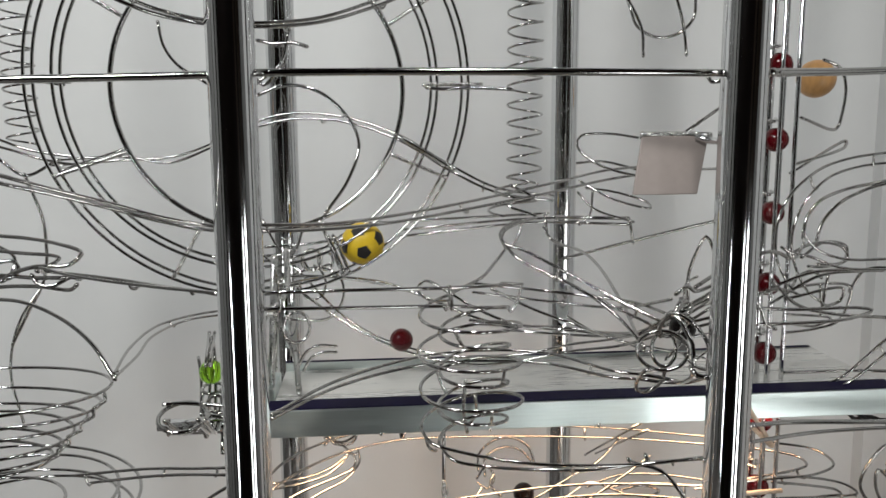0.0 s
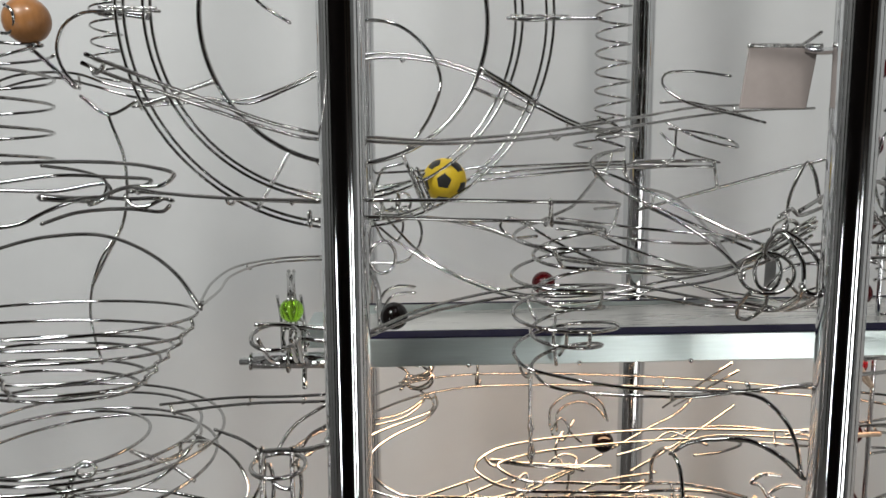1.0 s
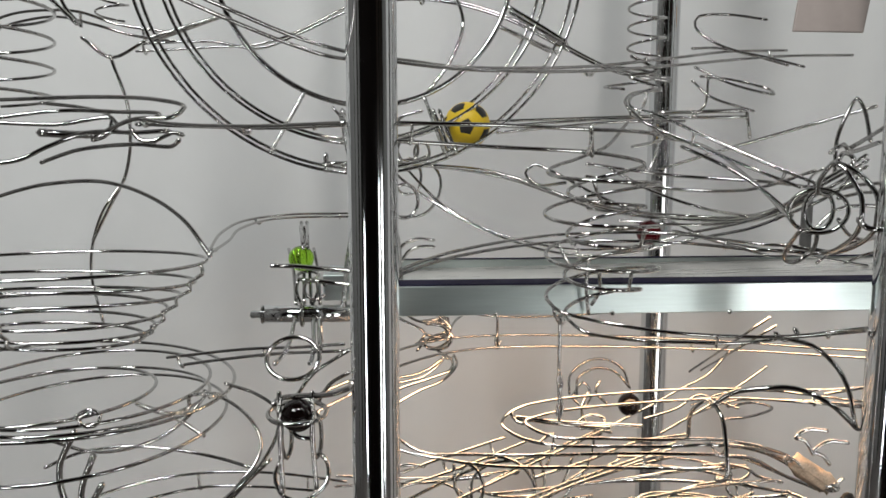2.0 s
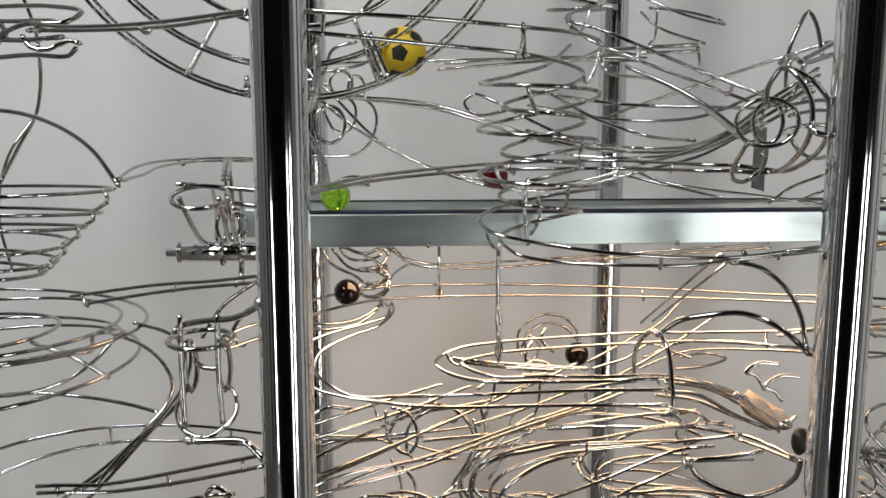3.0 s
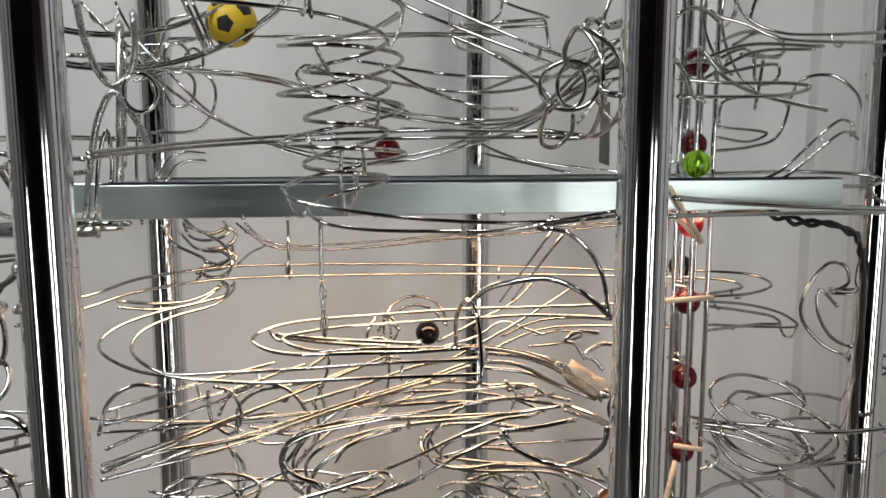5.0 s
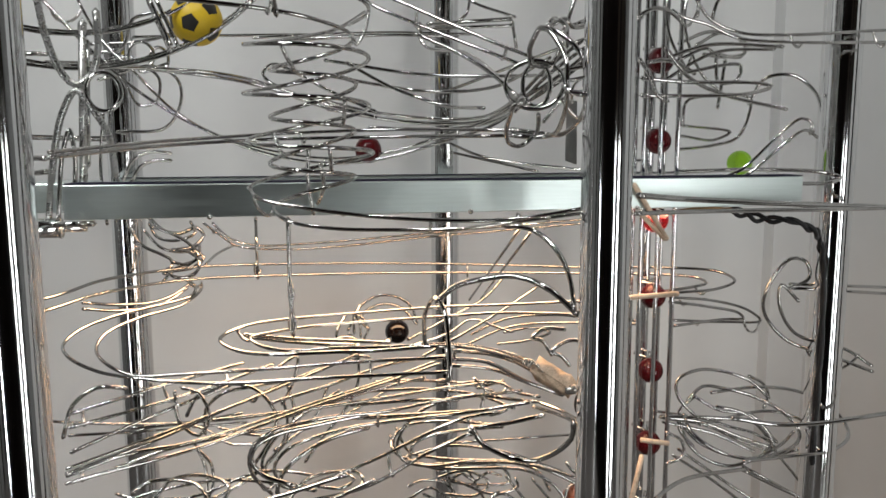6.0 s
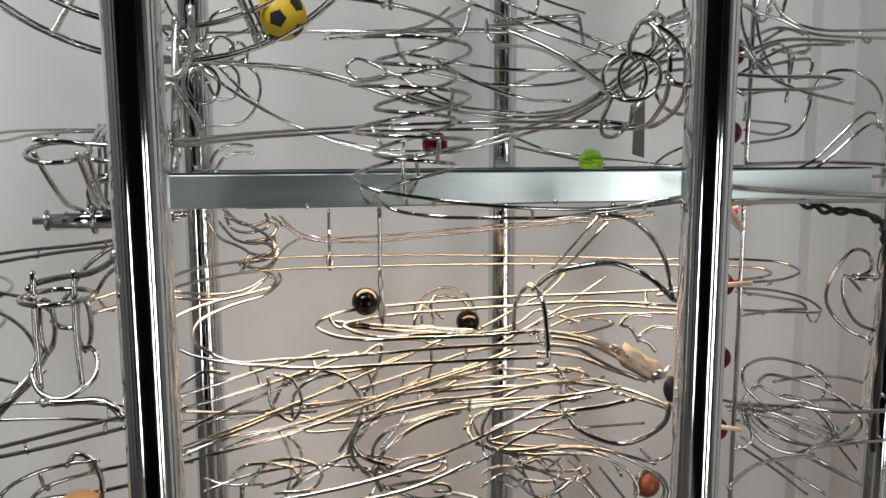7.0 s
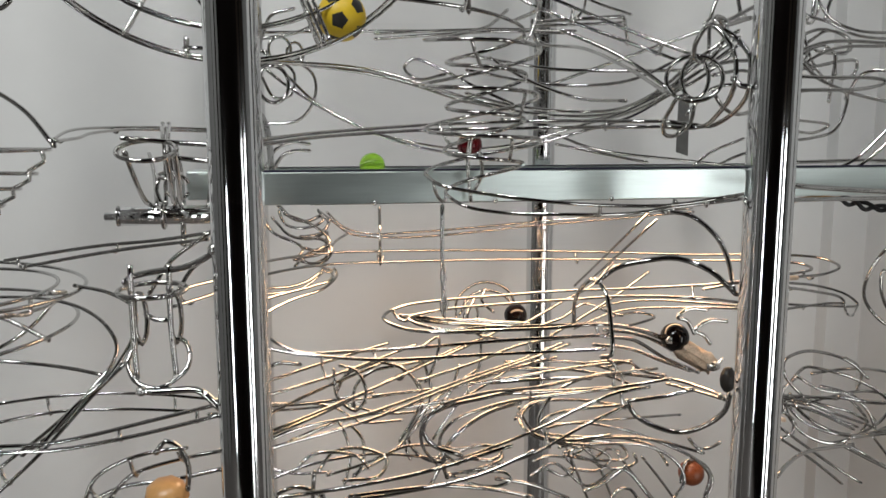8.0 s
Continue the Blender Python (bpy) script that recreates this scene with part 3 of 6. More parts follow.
wire([(0.107, 0.03, 0.082), (0.105, 0.026, 0.088), (0.107, 0.022, 0.095), (0.109, 0.02, 0.098), (0.112, 0.016, 0.096), (0.115, 0.012, 0.09), (0.118, 0.008, 0.082), (0.118, 0.006, 0.075), (0.118, 0.006, 0.068),
      (0.121, 0.014, 0.061), (0.125, 0.032, 0.052), (0.126, 0.05, 0.045), (0.116, 0.056, 0.044), (0.107, 0.06, 0.045)], "long steel rail bowed round the tumbler rings", 0.0014)
wire([(0.111, 0.022, 0.098), (0.115, 0.02, 0.097), (0.122, 0.016, 0.092), (0.127, 0.012, 0.085), (0.129, 0.01, 0.079), (0.129, 0.01, 0.069), (0.132, 0.016, 0.062), (0.135, 0.034, 0.052), (0.13, 0.05, 0.045),
      (0.122, 0.056, 0.046), (0.107, 0.06, 0.048)], "long steel rail bowed round the tumbler rings", 0.0014)
wire([(0.114, 0.024, 0.099), (0.117, 0.026, 0.103), (0.122, 0.028, 0.103), (0.125, 0.028, 0.1), (0.123, 0.026, 0.097)], "small steel clasp on top of the tumbler", 0.0015)
wire([(0.108, 0.032, 0.082), (0.113, 0.034, 0.08), (0.117, 0.034, 0.081), (0.12, 0.032, 0.083), (0.122, 0.03, 0.087), (0.123, 0.028, 0.091)], "bent steel link inside the tumbler", 0.0012)
wire([(0.102, 0.03, 0.061), (0.098, 0.03, 0.06), (0.098, 0.036, 0.055), (0.098, 0.044, 0.048), (0.101, 0.05, 0.041), (0.107, 0.052, 0.039), (0.112, 0.052, 0.041), (0.117, 0.048, 0.048), (0.116, 0.044, 0.055)],
     "drooping steel loop below the tumbler rings", 0.0013)
wire([(0.117, 0.005, 0.068), (0.119, 0.002, 0.065), (0.126, 0.001, 0.064)], "twisted steel tie from tumbler to post", 0.0016)
twin("straight sloping rails into the ring cluster", [
    [(0.046, 0.125, 0.145), (0.025, 0.112, 0.138), (0.022, 0.102, 0.131), (0.034, 0.095, 0.127), (0.069, 0.075, 0.109), (0.094, 0.06, 0.096), (0.115, 0.048, 0.086)],
    [(0.024, 0.11, 0.13), (0.031, 0.098, 0.121), (0.063, 0.082, 0.105), (0.088, 0.066, 0.093), (0.11, 0.054, 0.083)]])
wire([(0.082, 0.24, 0.124), (0.087, 0.236, 0.115), (0.108, 0.2, 0.107), (0.113, 0.13, 0.086), (0.108, 0.06, 0.064)], "curved wire from the back post bracket", 0.0013)
wire([(0.115, 0.31, 0.085), (0.162, 0.28, 0.103), (0.204, 0.25, 0.119), (0.253, 0.215, 0.137)], "straight grey rod from the back post", 0.0014)
wire([(0.005, 0.14, 0.068), (0.039, 0.15, 0.061), (0.084, 0.15, 0.057), (0.107, 0.13, 0.058), (0.119, 0.095, 0.068), (0.13, 0.075, 0.083), (0.151, 0.06, 0.101)], "steel wire sweeping to the ring cluster", 0.0012)
wire([(0.009, 0.15, 0.063), (0.047, 0.158, 0.057), (0.085, 0.155, 0.054), (0.11, 0.132, 0.056), (0.122, 0.098, 0.066), (0.134, 0.08, 0.081), (0.155, 0.065, 0.098)], "steel wire sweeping to the ring cluster", 0.0012)
wire([(0.038, 0.17, 0.052), (0.079, 0.16, 0.05), (0.111, 0.135, 0.054), (0.126, 0.105, 0.064), (0.139, 0.085, 0.078), (0.158, 0.07, 0.094)], "steel wire sweeping to the ring cluster", 0.0012)
wire([(-0.009, 0.15, 0.081), (-0.025, 0.165, 0.079), (-0.033, 0.17, 0.087), (-0.027, 0.17, 0.093), (-0.012, 0.16, 0.087), (0.009, 0.15, 0.075), (0.038, 0.148, 0.062)], "wire bent into a narrow end loop", 0.0012)
wire([(-0.162, 0.16, 0.089), (-0.131, 0.185, 0.091), (-0.104, 0.2, 0.092), (-0.065, 0.195, 0.089), (-0.042, 0.185, 0.084), (0.006, 0.16, 0.067), (0.039, 0.15, 0.058)], "long level wire behind the spiral", 0.0013)
wire([(-0.164, 0.17, 0.092), (-0.133, 0.195, 0.094), (-0.1, 0.205, 0.091), (-0.066, 0.2, 0.087), (-0.038, 0.19, 0.081), (0.01, 0.165, 0.064)], "long level wire behind the spiral", 0.0013)
wire([(0.107, 0.25, 0.042), (0.133, 0.225, 0.03), (0.197, 0.19, 0.021), (0.227, 0.17, 0.017)], "sloping wire near the tray", 0.0012)
wire([(0.112, 0.26, 0.034), (0.148, 0.23, 0.025), (0.167, 0.205, 0.02)], "sloping wire near the tray", 0.0012)
wire([(-0.156, 0.28, 0.122), (-0.043, 0.285, 0.127), (0.096, 0.29, 0.132)], "level wire across the back", 0.0012)
wire([(-0.13, 0.23, 0.083), (-0.122, 0.228, 0.069), (-0.11, 0.226, 0.071), (-0.107, 0.228, 0.087), (-0.115, 0.23, 0.096)], "curled wire by the back post", 0.0012)
wire([(-0.145, 0.22, 0.086), (-0.111, 0.225, 0.096), (-0.094, 0.222, 0.087), (-0.092, 0.22, 0.071), (-0.104, 0.225, 0.053), (-0.138, 0.235, 0.05)], "curled wire by the back post", 0.0012)
wire([(-0.144, 0.265, 0.128), (-0.142, 0.266, 0.09), (-0.147, 0.268, 0.052)], "thin bracing wire by the back post", 0.0011)
wire([(-0.162, 0.15, 0.128), (-0.159, 0.152, 0.105), (-0.151, 0.153, 0.083), (-0.144, 0.153, 0.077), (-0.135, 0.153, 0.083), (-0.13, 0.153, 0.1), (-0.13, 0.153, 0.119)], "arched steel bow beside the post", 0.0022, mat=STRAP)
wire([(-0.164, 0.15, -0.005), (-0.16, 0.152, 0.029), (-0.153, 0.153, 0.06), (-0.144, 0.153, 0.074), (-0.135, 0.153, 0.062), (-0.127, 0.153, 0.046), (-0.124, 0.153, 0.014)], "arched steel bow beside the post", 0.0022, mat=STRAP)
wire([(-0.157, 0.145, -0.004), (-0.153, 0.146, 0.033), (-0.148, 0.147, 0.05), (-0.146, 0.148, 0.032), (-0.147, 0.148, 0.018)], "narrow steel hairpin beside the post", 0.0014)
wire([(-0.14, 0.16, 0.113), (-0.145, 0.16, 0.02)], "flat upright strip behind the bow", 0.0025, mat=STRAP)
wire([(-0.138, 0.162, 0.103), (-0.142, 0.162, 0.029)], "thin upright rod behind the bow", 0.0014)
wire([(-0.158, 0.14, -0.007), (-0.138, 0.14, -0.007)], "short bracket bar under the bow", 0.002)
for dx in (0.0, 0.004):
    wire([(-0.0995 + dx, 0.158, 0.13), (-0.094 + dx, 0.158, 0.117), (-0.0885 + dx, 0.157, 0.1035)], "straight steel stop rod before the yellow ball", 0.0013)

# ---- upper ----
twin("pair of long sweeping upper rails", [
    [(-0.249, -0.045, 0.19), (-0.24, -0.035, 0.186), (-0.222, -0.02, 0.178), (-0.201, -0.006, 0.17), (-0.177, 0.005, 0.161), (-0.153, 0.015, 0.155), (-0.128, 0.025, 0.151), (-0.092, 0.045, 0.149), (-0.051, 0.07, 0.15), (-0.001, 0.108, 0.154), (0.068, 0.15, 0.162), (0.12, 0.182, 0.169), (0.171, 0.198, 0.174), (0.228, 0.208, 0.176)],
    [(-0.254, -0.037, 0.187), (-0.244, -0.027, 0.182), (-0.225, -0.012, 0.175), (-0.204, 0.002, 0.167), (-0.179, 0.013, 0.158), (-0.155, 0.022, 0.152), (-0.129, 0.034, 0.153), (-0.092, 0.055, 0.151), (-0.051, 0.082, 0.153), (0.001, 0.12, 0.158), (0.07, 0.16, 0.168), (0.122, 0.19, 0.176), (0.174, 0.206, 0.179)]])
wire([(-0.152, 0.2, 0.236), (-0.131, 0.2, 0.243), (-0.106, 0.2, 0.238), (-0.084, 0.2, 0.218), (-0.076, 0.2, 0.198), (-0.085, 0.19, 0.17), (-0.102, 0.178, 0.146)], "inner curved steel brace", 0.0014)
wire([(-0.232, 0.23, 0.293), (-0.229, 0.23, 0.276), (-0.219, 0.23, 0.261), (-0.196, 0.23, 0.246)], "curved steel brace behind the wheel", 0.0013)
wire([(-0.16, 0.25, 0.248), (-0.14, 0.25, 0.264), (-0.133, 0.25, 0.289)], "curved steel brace behind the wheel", 0.0013)
twin("curved pair of wires behind the wheel", [
    [(-0.333, 0.26, 0.181), (-0.274, 0.262, 0.185), (-0.232, 0.26, 0.188), (-0.201, 0.255, 0.198), (-0.16, 0.25, 0.217), (-0.132, 0.245, 0.223), (-0.09, 0.235, 0.22), (-0.045, 0.215, 0.205), (-0.005, 0.19, 0.181), (0.032, 0.185, 0.163), (0.078, 0.19, 0.156)],
    [(-0.324, 0.25, 0.186), (-0.271, 0.252, 0.188), (-0.234, 0.25, 0.183), (-0.199, 0.245, 0.195), (-0.159, 0.24, 0.212), (-0.131, 0.235, 0.218), (-0.09, 0.225, 0.216), (-0.045, 0.205, 0.201), (-0.006, 0.18, 0.177), (0.03, 0.175, 0.16), (0.075, 0.18, 0.153)]])
wire([(-0.315, 0.016, 0.232), (-0.154, 0.016, 0.236), (-0.129, 0.015, 0.237), (0.002, 0.013, 0.238), (0.131, 0.008, 0.237)], "straight polished cross rod between posts", 0.0022)
wire([(0.162, 0.015, 0.238), (0.233, 0.04, 0.241), (0.296, 0.06, 0.245)], "straight grey cross rod beyond the post", 0.0024)
wire([(0.153, 0.2, 0.201), (0.125, 0.205, 0.205), (0.103, 0.205, 0.203), (0.099, 0.2, 0.195), (0.109, 0.19, 0.183), (0.125, 0.185, 0.176), (0.145, 0.18, 0.171), (0.171, 0.175, 0.164)], "open oval wire loop", 0.0011)
wire([(0.104, 0.215, 0.181), (0.126, 0.22, 0.182), (0.148, 0.215, 0.177), (0.174, 0.205, 0.168)], "open oval wire loop", 0.0011)
wire([(0.105, 0.21, 0.166), (0.129, 0.195, 0.152), (0.158, 0.19, 0.145), (0.158, 0.198, 0.149), (0.134, 0.21, 0.157), (0.113, 0.218, 0.16)], "open oval wire loop", 0.0011)
wire([(0.105, 0.215, 0.156), (0.115, 0.205, 0.144), (0.147, 0.2, 0.133)], "zigzag wire under the loop", 0.0011)
wire([(0.117, 0.215, 0.159), (0.115, 0.215, 0.137), (0.107, 0.215, 0.13)], "zigzag wire under the loop", 0.0011)
wire([(0.092, 0.245, 0.133), (0.148, 0.218, 0.134)], "thin steel short twisted bar", 0.0016)
wire([(0.084, 0.245, 0.129), (0.149, 0.216, 0.129)], "thin steel short thin bar", 0.0013)
wire([(0.151, 0.218, 0.131), (0.154, 0.218, 0.114)], "thin steel short upright peg", 0.0014)
wire([(0.085, 0.25, 0.133), (0.086, 0.247, 0.12)], "hook on the back post", 0.0014)
wire([(0.123, 0.305, 0.392), (0.14, 0.24, 0.334), (0.14, 0.2, 0.303), (0.145, 0.2, 0.29), (0.161, 0.2, 0.281), (0.18, 0.2, 0.284), (0.192, 0.2, 0.296), (0.193, 0.2, 0.314)], "horseshoe of bent wire with two prongs", 0.0013)
wire([(0.123, 0.305, 0.382), (0.131, 0.21, 0.324), (0.133, 0.19, 0.31), (0.146, 0.19, 0.286), (0.148, 0.19, 0.266)], "long bent straight wire prong", 0.0013)
wire([(0.125, 0.305, 0.396), (0.162, 0.22, 0.344), (0.172, 0.19, 0.312), (0.18, 0.19, 0.287), (0.183, 0.19, 0.267)], "long bent straight wire prong", 0.0013)
wire([(0.181, 0.12, 0.223), (0.148, 0.11, 0.203)], "thin wire behind the board", 0.0013)
wire([(0.125, 0.02, 0.238), (0.128, 0.02, 0.233), (0.133, 0.016, 0.234)], "small hook under the cross rod", 0.0013)
wire([(-0.041, 0.262, 0.122), (0.011, 0.264, 0.126), (0.062, 0.268, 0.129), (0.13, 0.272, 0.13)], "rail pair carrying the end bend", 0.0012)
wire([(-0.042, 0.255, 0.117), (0.01, 0.257, 0.122), (0.06, 0.26, 0.126), (0.118, 0.266, 0.127)], "rail pair carrying the end bend", 0.0012)

# ---- left bay ----
twin("pair of level wires joining the post", [
    [(-0.281, 0.092, 0.12), (-0.231, 0.07, 0.118), (-0.193, 0.045, 0.117), (-0.152, 0.01, 0.118)],
    [(-0.276, 0.086, 0.123), (-0.257, 0.075, 0.12), (-0.206, 0.045, 0.118), (-0.151, 0.008, 0.119)]])
wire([(-0.389, 0.15, 0.137), (-0.319, 0.13, 0.138), (-0.271, 0.105, 0.135), (-0.252, 0.092, 0.13), (-0.258, 0.086, 0.124), (-0.279, 0.088, 0.123), (-0.296, 0.095, 0.118), (-0.311, 0.105, 0.111)], "flat oval wire loop of a basket", 0.0014)
wire([(-0.379, 0.12, 0.124), (-0.34, 0.125, 0.129), (-0.299, 0.115, 0.128), (-0.269, 0.1, 0.126), (-0.278, 0.09, 0.12)], "flat oval wire loop of a basket", 0.0013)
wire([(-0.366, 0.095, 0.121), (-0.33, 0.1, 0.12), (-0.299, 0.105, 0.124), (-0.295, 0.098, 0.117), (-0.303, 0.095, 0.113)], "flat oval wire loop of a basket", 0.0013)
wire([(-0.371, 0.1, 0.096), (-0.354, 0.102, 0.099), (-0.34, 0.104, 0.106), (-0.313, 0.102, 0.115), (-0.281, 0.092, 0.115), (-0.261, 0.085, 0.116)], "bent steel wire leaving the basket", 0.0014)
wire([(-0.365, 0.238, 0.188), (-0.345, 0.238, 0.174), (-0.319, 0.238, 0.186)], "long bent forked steel stem", 0.0014)
wire([(-0.345, 0.238, 0.174), (-0.343, 0.238, 0.167), (-0.336, 0.242, 0.14), (-0.337, 0.248, 0.113), (-0.341, 0.255, 0.098), (-0.348, 0.261, 0.08), (-0.359, 0.255, 0.057), (-0.371, 0.25, 0.032)], "long bent steel stem", 0.0014)
wire([(-0.348, 0.261, 0.079), (-0.362, 0.25, 0.055), (-0.371, 0.25, 0.032), (-0.374, 0.248, 0.004), (-0.366, 0.245, -0.035)], "twin of the bent stem", 0.0012)
wire([(-0.352, 0.2, 0.193), (-0.362, 0.2, 0.206), (-0.366, 0.2, 0.221), (-0.36, 0.2, 0.238), (-0.347, 0.2, 0.247), (-0.326, 0.195, 0.248), (-0.295, 0.19, 0.245)], "hooped wire at the top of the stem", 0.0014)
wire([(-0.377, 0.18, 0.221), (-0.365, 0.185, 0.208), (-0.351, 0.19, 0.193)], "straight wire below the wooden ball", 0.0016)
twin("bundle of steel rails bent at the stem", [
    [(-0.433, 0.23, 0.197), (-0.409, 0.225, 0.204), (-0.38, 0.22, 0.206), (-0.357, 0.215, 0.204), (-0.33, 0.21, 0.195), (-0.293, 0.205, 0.189)],
    [(-0.436, 0.235, 0.191), (-0.407, 0.23, 0.199), (-0.378, 0.225, 0.202), (-0.35, 0.218, 0.196), (-0.318, 0.212, 0.187), (-0.286, 0.205, 0.182)]])
wire([(-0.439, 0.22, 0.065), (-0.407, 0.21, 0.074), (-0.381, 0.2, 0.079), (-0.34, 0.19, 0.081), (-0.301, 0.17, 0.072), (-0.271, 0.15, 0.056), (-0.251, 0.133, 0.035)], "tall wire hoop over the basket", 0.0016)
twin("pair of wires from the basket rim to the post", [
    [(-0.251, 0.133, 0.038), (-0.254, 0.185, 0.044), (-0.246, 0.245, 0.047), (-0.215, 0.28, 0.048), (-0.181, 0.295, 0.047), (-0.146, 0.3, 0.047)],
    [(-0.249, 0.13, 0.037), (-0.247, 0.175, 0.039), (-0.247, 0.22, 0.043), (-0.227, 0.262, 0.046), (-0.18, 0.288, 0.045), (-0.145, 0.295, 0.044)]])
twin("pair of level wires below the basket", [
    [(-0.28, 0.125, -0.033), (-0.225, 0.11, -0.024), (-0.189, 0.098, -0.02), (-0.159, 0.085, -0.015)],
    [(-0.267, 0.118, -0.036), (-0.23, 0.108, -0.029), (-0.201, 0.098, -0.024), (-0.159, 0.08, -0.018)]])
wire([(-0.188, 0.06, -0.043), (-0.177, 0.06, -0.027), (-0.155, 0.055, -0.011)], "long bent golden-lit curved wire", 0.0012)
wire([(-0.173, 0.055, -0.042), (-0.166, 0.055, -0.031), (-0.155, 0.05, -0.023)], "long bent golden-lit curved wire", 0.0012)
wire([(-0.316, 0.06, -0.06), (-0.325, 0.06, -0.079), (-0.324, 0.06, -0.099), (-0.312, 0.06, -0.123)], "thick curved steel finger", 0.002)
wire([(-0.307, 0.062, -0.076), (-0.314, 0.062, -0.094), (-0.315, 0.06, -0.119)], "thick curved steel finger", 0.002)
wire([(-0.304, 0.064, -0.095), (-0.311, 0.064, -0.108), (-0.312, 0.06, -0.123)], "thick curved steel finger", 0.002)
wire([(-0.302, 0.066, -0.106), (-0.308, 0.066, -0.116), (-0.309, 0.06, -0.123)], "thick curved steel finger", 0.002)
wire([(-0.305, 0.04, -0.042), (-0.298, 0.04, -0.038), (-0.292, 0.04, -0.042), (-0.296, 0.04, -0.048), (-0.303, 0.04, -0.047), (-0.303, 0.04, -0.042), (-0.297, 0.04, -0.041)], "loose coil of thin wire", 0.0012)
wire([(-0.356, 0.11, -0.101), (-0.336, 0.112, -0.093), (-0.305, 0.112, -0.089), (-0.27, 0.108, -0.091), (-0.241, 0.1, -0.094), (-0.221, 0.092, -0.097)], "long bent swooping steel wire", 0.0012)
twin("dark steel rails running out of the post", [
    [(-0.271, 0.04, -0.116), (-0.26, 0.038, -0.115), (-0.238, 0.034, -0.114), (-0.217, 0.03, -0.11), (-0.188, 0.022, -0.102), (-0.15, 0.01, -0.091)],
    [(-0.269, 0.036, -0.118), (-0.258, 0.034, -0.117), (-0.231, 0.03, -0.116), (-0.195, 0.022, -0.109), (-0.15, 0.008, -0.096)]])
twin("thin steel rails across the open side", [
    [(-0.374, 0.1, -0.147), (-0.358, 0.11, -0.14), (-0.326, 0.13, -0.129), (-0.278, 0.15, -0.1265), (-0.22, 0.152, -0.1275), (-0.164, 0.15, -0.135)],
    [(-0.352, 0.1, -0.153), (-0.337, 0.11, -0.146), (-0.309, 0.13, -0.138), (-0.268, 0.15, -0.1365), (-0.229, 0.15, -0.137), (-0.184, 0.15, -0.1415)]])
twin("crossing pair of diagonal wires", [
    [(-0.278, 0.07, -0.146), (-0.272, 0.07, -0.139), (-0.249, 0.072, -0.122), (-0.227, 0.074, -0.103), (-0.208, 0.076, -0.085)],
    [(-0.277, 0.066, -0.155), (-0.271, 0.066, -0.15), (-0.249, 0.068, -0.13), (-0.222, 0.072, -0.101), (-0.205, 0.076, -0.085)]])
twin("curved rails under the catching ring", [
    [(-0.222, 0.035, -0.148), (-0.216, 0.035, -0.135), (-0.202, 0.033, -0.126), (-0.184, 0.031, -0.121), (-0.169, 0.03, -0.12)],
    [(-0.211, 0.04, -0.149), (-0.199, 0.038, -0.136), (-0.174, 0.035, -0.128), (-0.153, 0.032, -0.124)]])
wire([(-0.184, 0.031, -0.121), (-0.18, 0.031, -0.116), (-0.173, 0.031, -0.12), (-0.169, 0.031, -0.131), (-0.17, 0.031, -0.142)], "steel ring over the wooden cup", 0.0014)
wire([(-0.23, 0.08, -0.167), (-0.211, 0.078, -0.159), (-0.186, 0.074, -0.156), (-0.156, 0.07, -0.15)], "thin wire behind the cup", 0.0013)

# ---- right bay ----
twin("paired upper steel rails beside the lift", [
    [(0.223, 0.105, 0.124), (0.23, 0.105, 0.12), (0.247, 0.105, 0.116), (0.269, 0.105, 0.108), (0.304, 0.105, 0.106), (0.365, 0.105, 0.107), (0.398, 0.105, 0.108)],
    [(0.244, 0.115, 0.134), (0.255, 0.115, 0.121), (0.276, 0.115, 0.113), (0.311, 0.115, 0.112), (0.373, 0.115, 0.116), (0.407, 0.115, 0.118)]])
wire([(0.203, 0.101, 0.081), (0.233, 0.101, 0.079), (0.283, 0.101, 0.079), (0.293, 0.101, 0.077), (0.275, 0.098, 0.072), (0.217, 0.096, 0.07), (0.201, 0.096, 0.07)], "flat oval wire loop by the lift", 0.0013)
wire([(0.221, 0.11, 0.094), (0.254, 0.112, 0.104), (0.306, 0.112, 0.104)], "flat wire bend by the lift", 0.0013)
wire([(0.224, 0.115, 0.081), (0.262, 0.118, 0.1), (0.304, 0.118, 0.103)], "flat wire bend by the lift", 0.0012)
wire([(0.232, 0.11, 0.085), (0.277, 0.112, 0.091), (0.275, 0.112, 0.082), (0.26, 0.11, 0.08), (0.258, 0.11, 0.094)], "bent wire frame by the lift", 0.0012)
wire([(0.282, 0.196, 0.057), (0.284, 0.196, 0.072), (0.301, 0.196, 0.077), (0.338, 0.196, 0.075), (0.338, 0.196, 0.063), (0.329, 0.196, 0.045), (0.309, 0.196, 0.039), (0.282, 0.196, 0.036)], "long bent hooked steel arm", 0.0014)
wire([(0.278, 0.19, 0.054), (0.319, 0.19, 0.049), (0.305, 0.19, 0.043), (0.279, 0.19, 0.046)], "long bent narrow zigzag wire", 0.0012)
wire([(0.338, 0.196, 0.072), (0.346, 0.19, 0.09), (0.363, 0.18, 0.092), (0.372, 0.165, 0.079), (0.369, 0.15, 0.061)], "arched wire joining the far post", 0.0014)
twin("upturned wire prongs by the far post", [
    [(0.27, 0.116, 0.017), (0.284, 0.116, 0.023), (0.327, 0.116, 0.057), (0.335, 0.116, 0.054), (0.337, 0.116, 0.048)],
    [(0.27, 0.11, 0.016), (0.283, 0.11, 0.019), (0.326, 0.11, 0.049), (0.337, 0.112, 0.044)]])
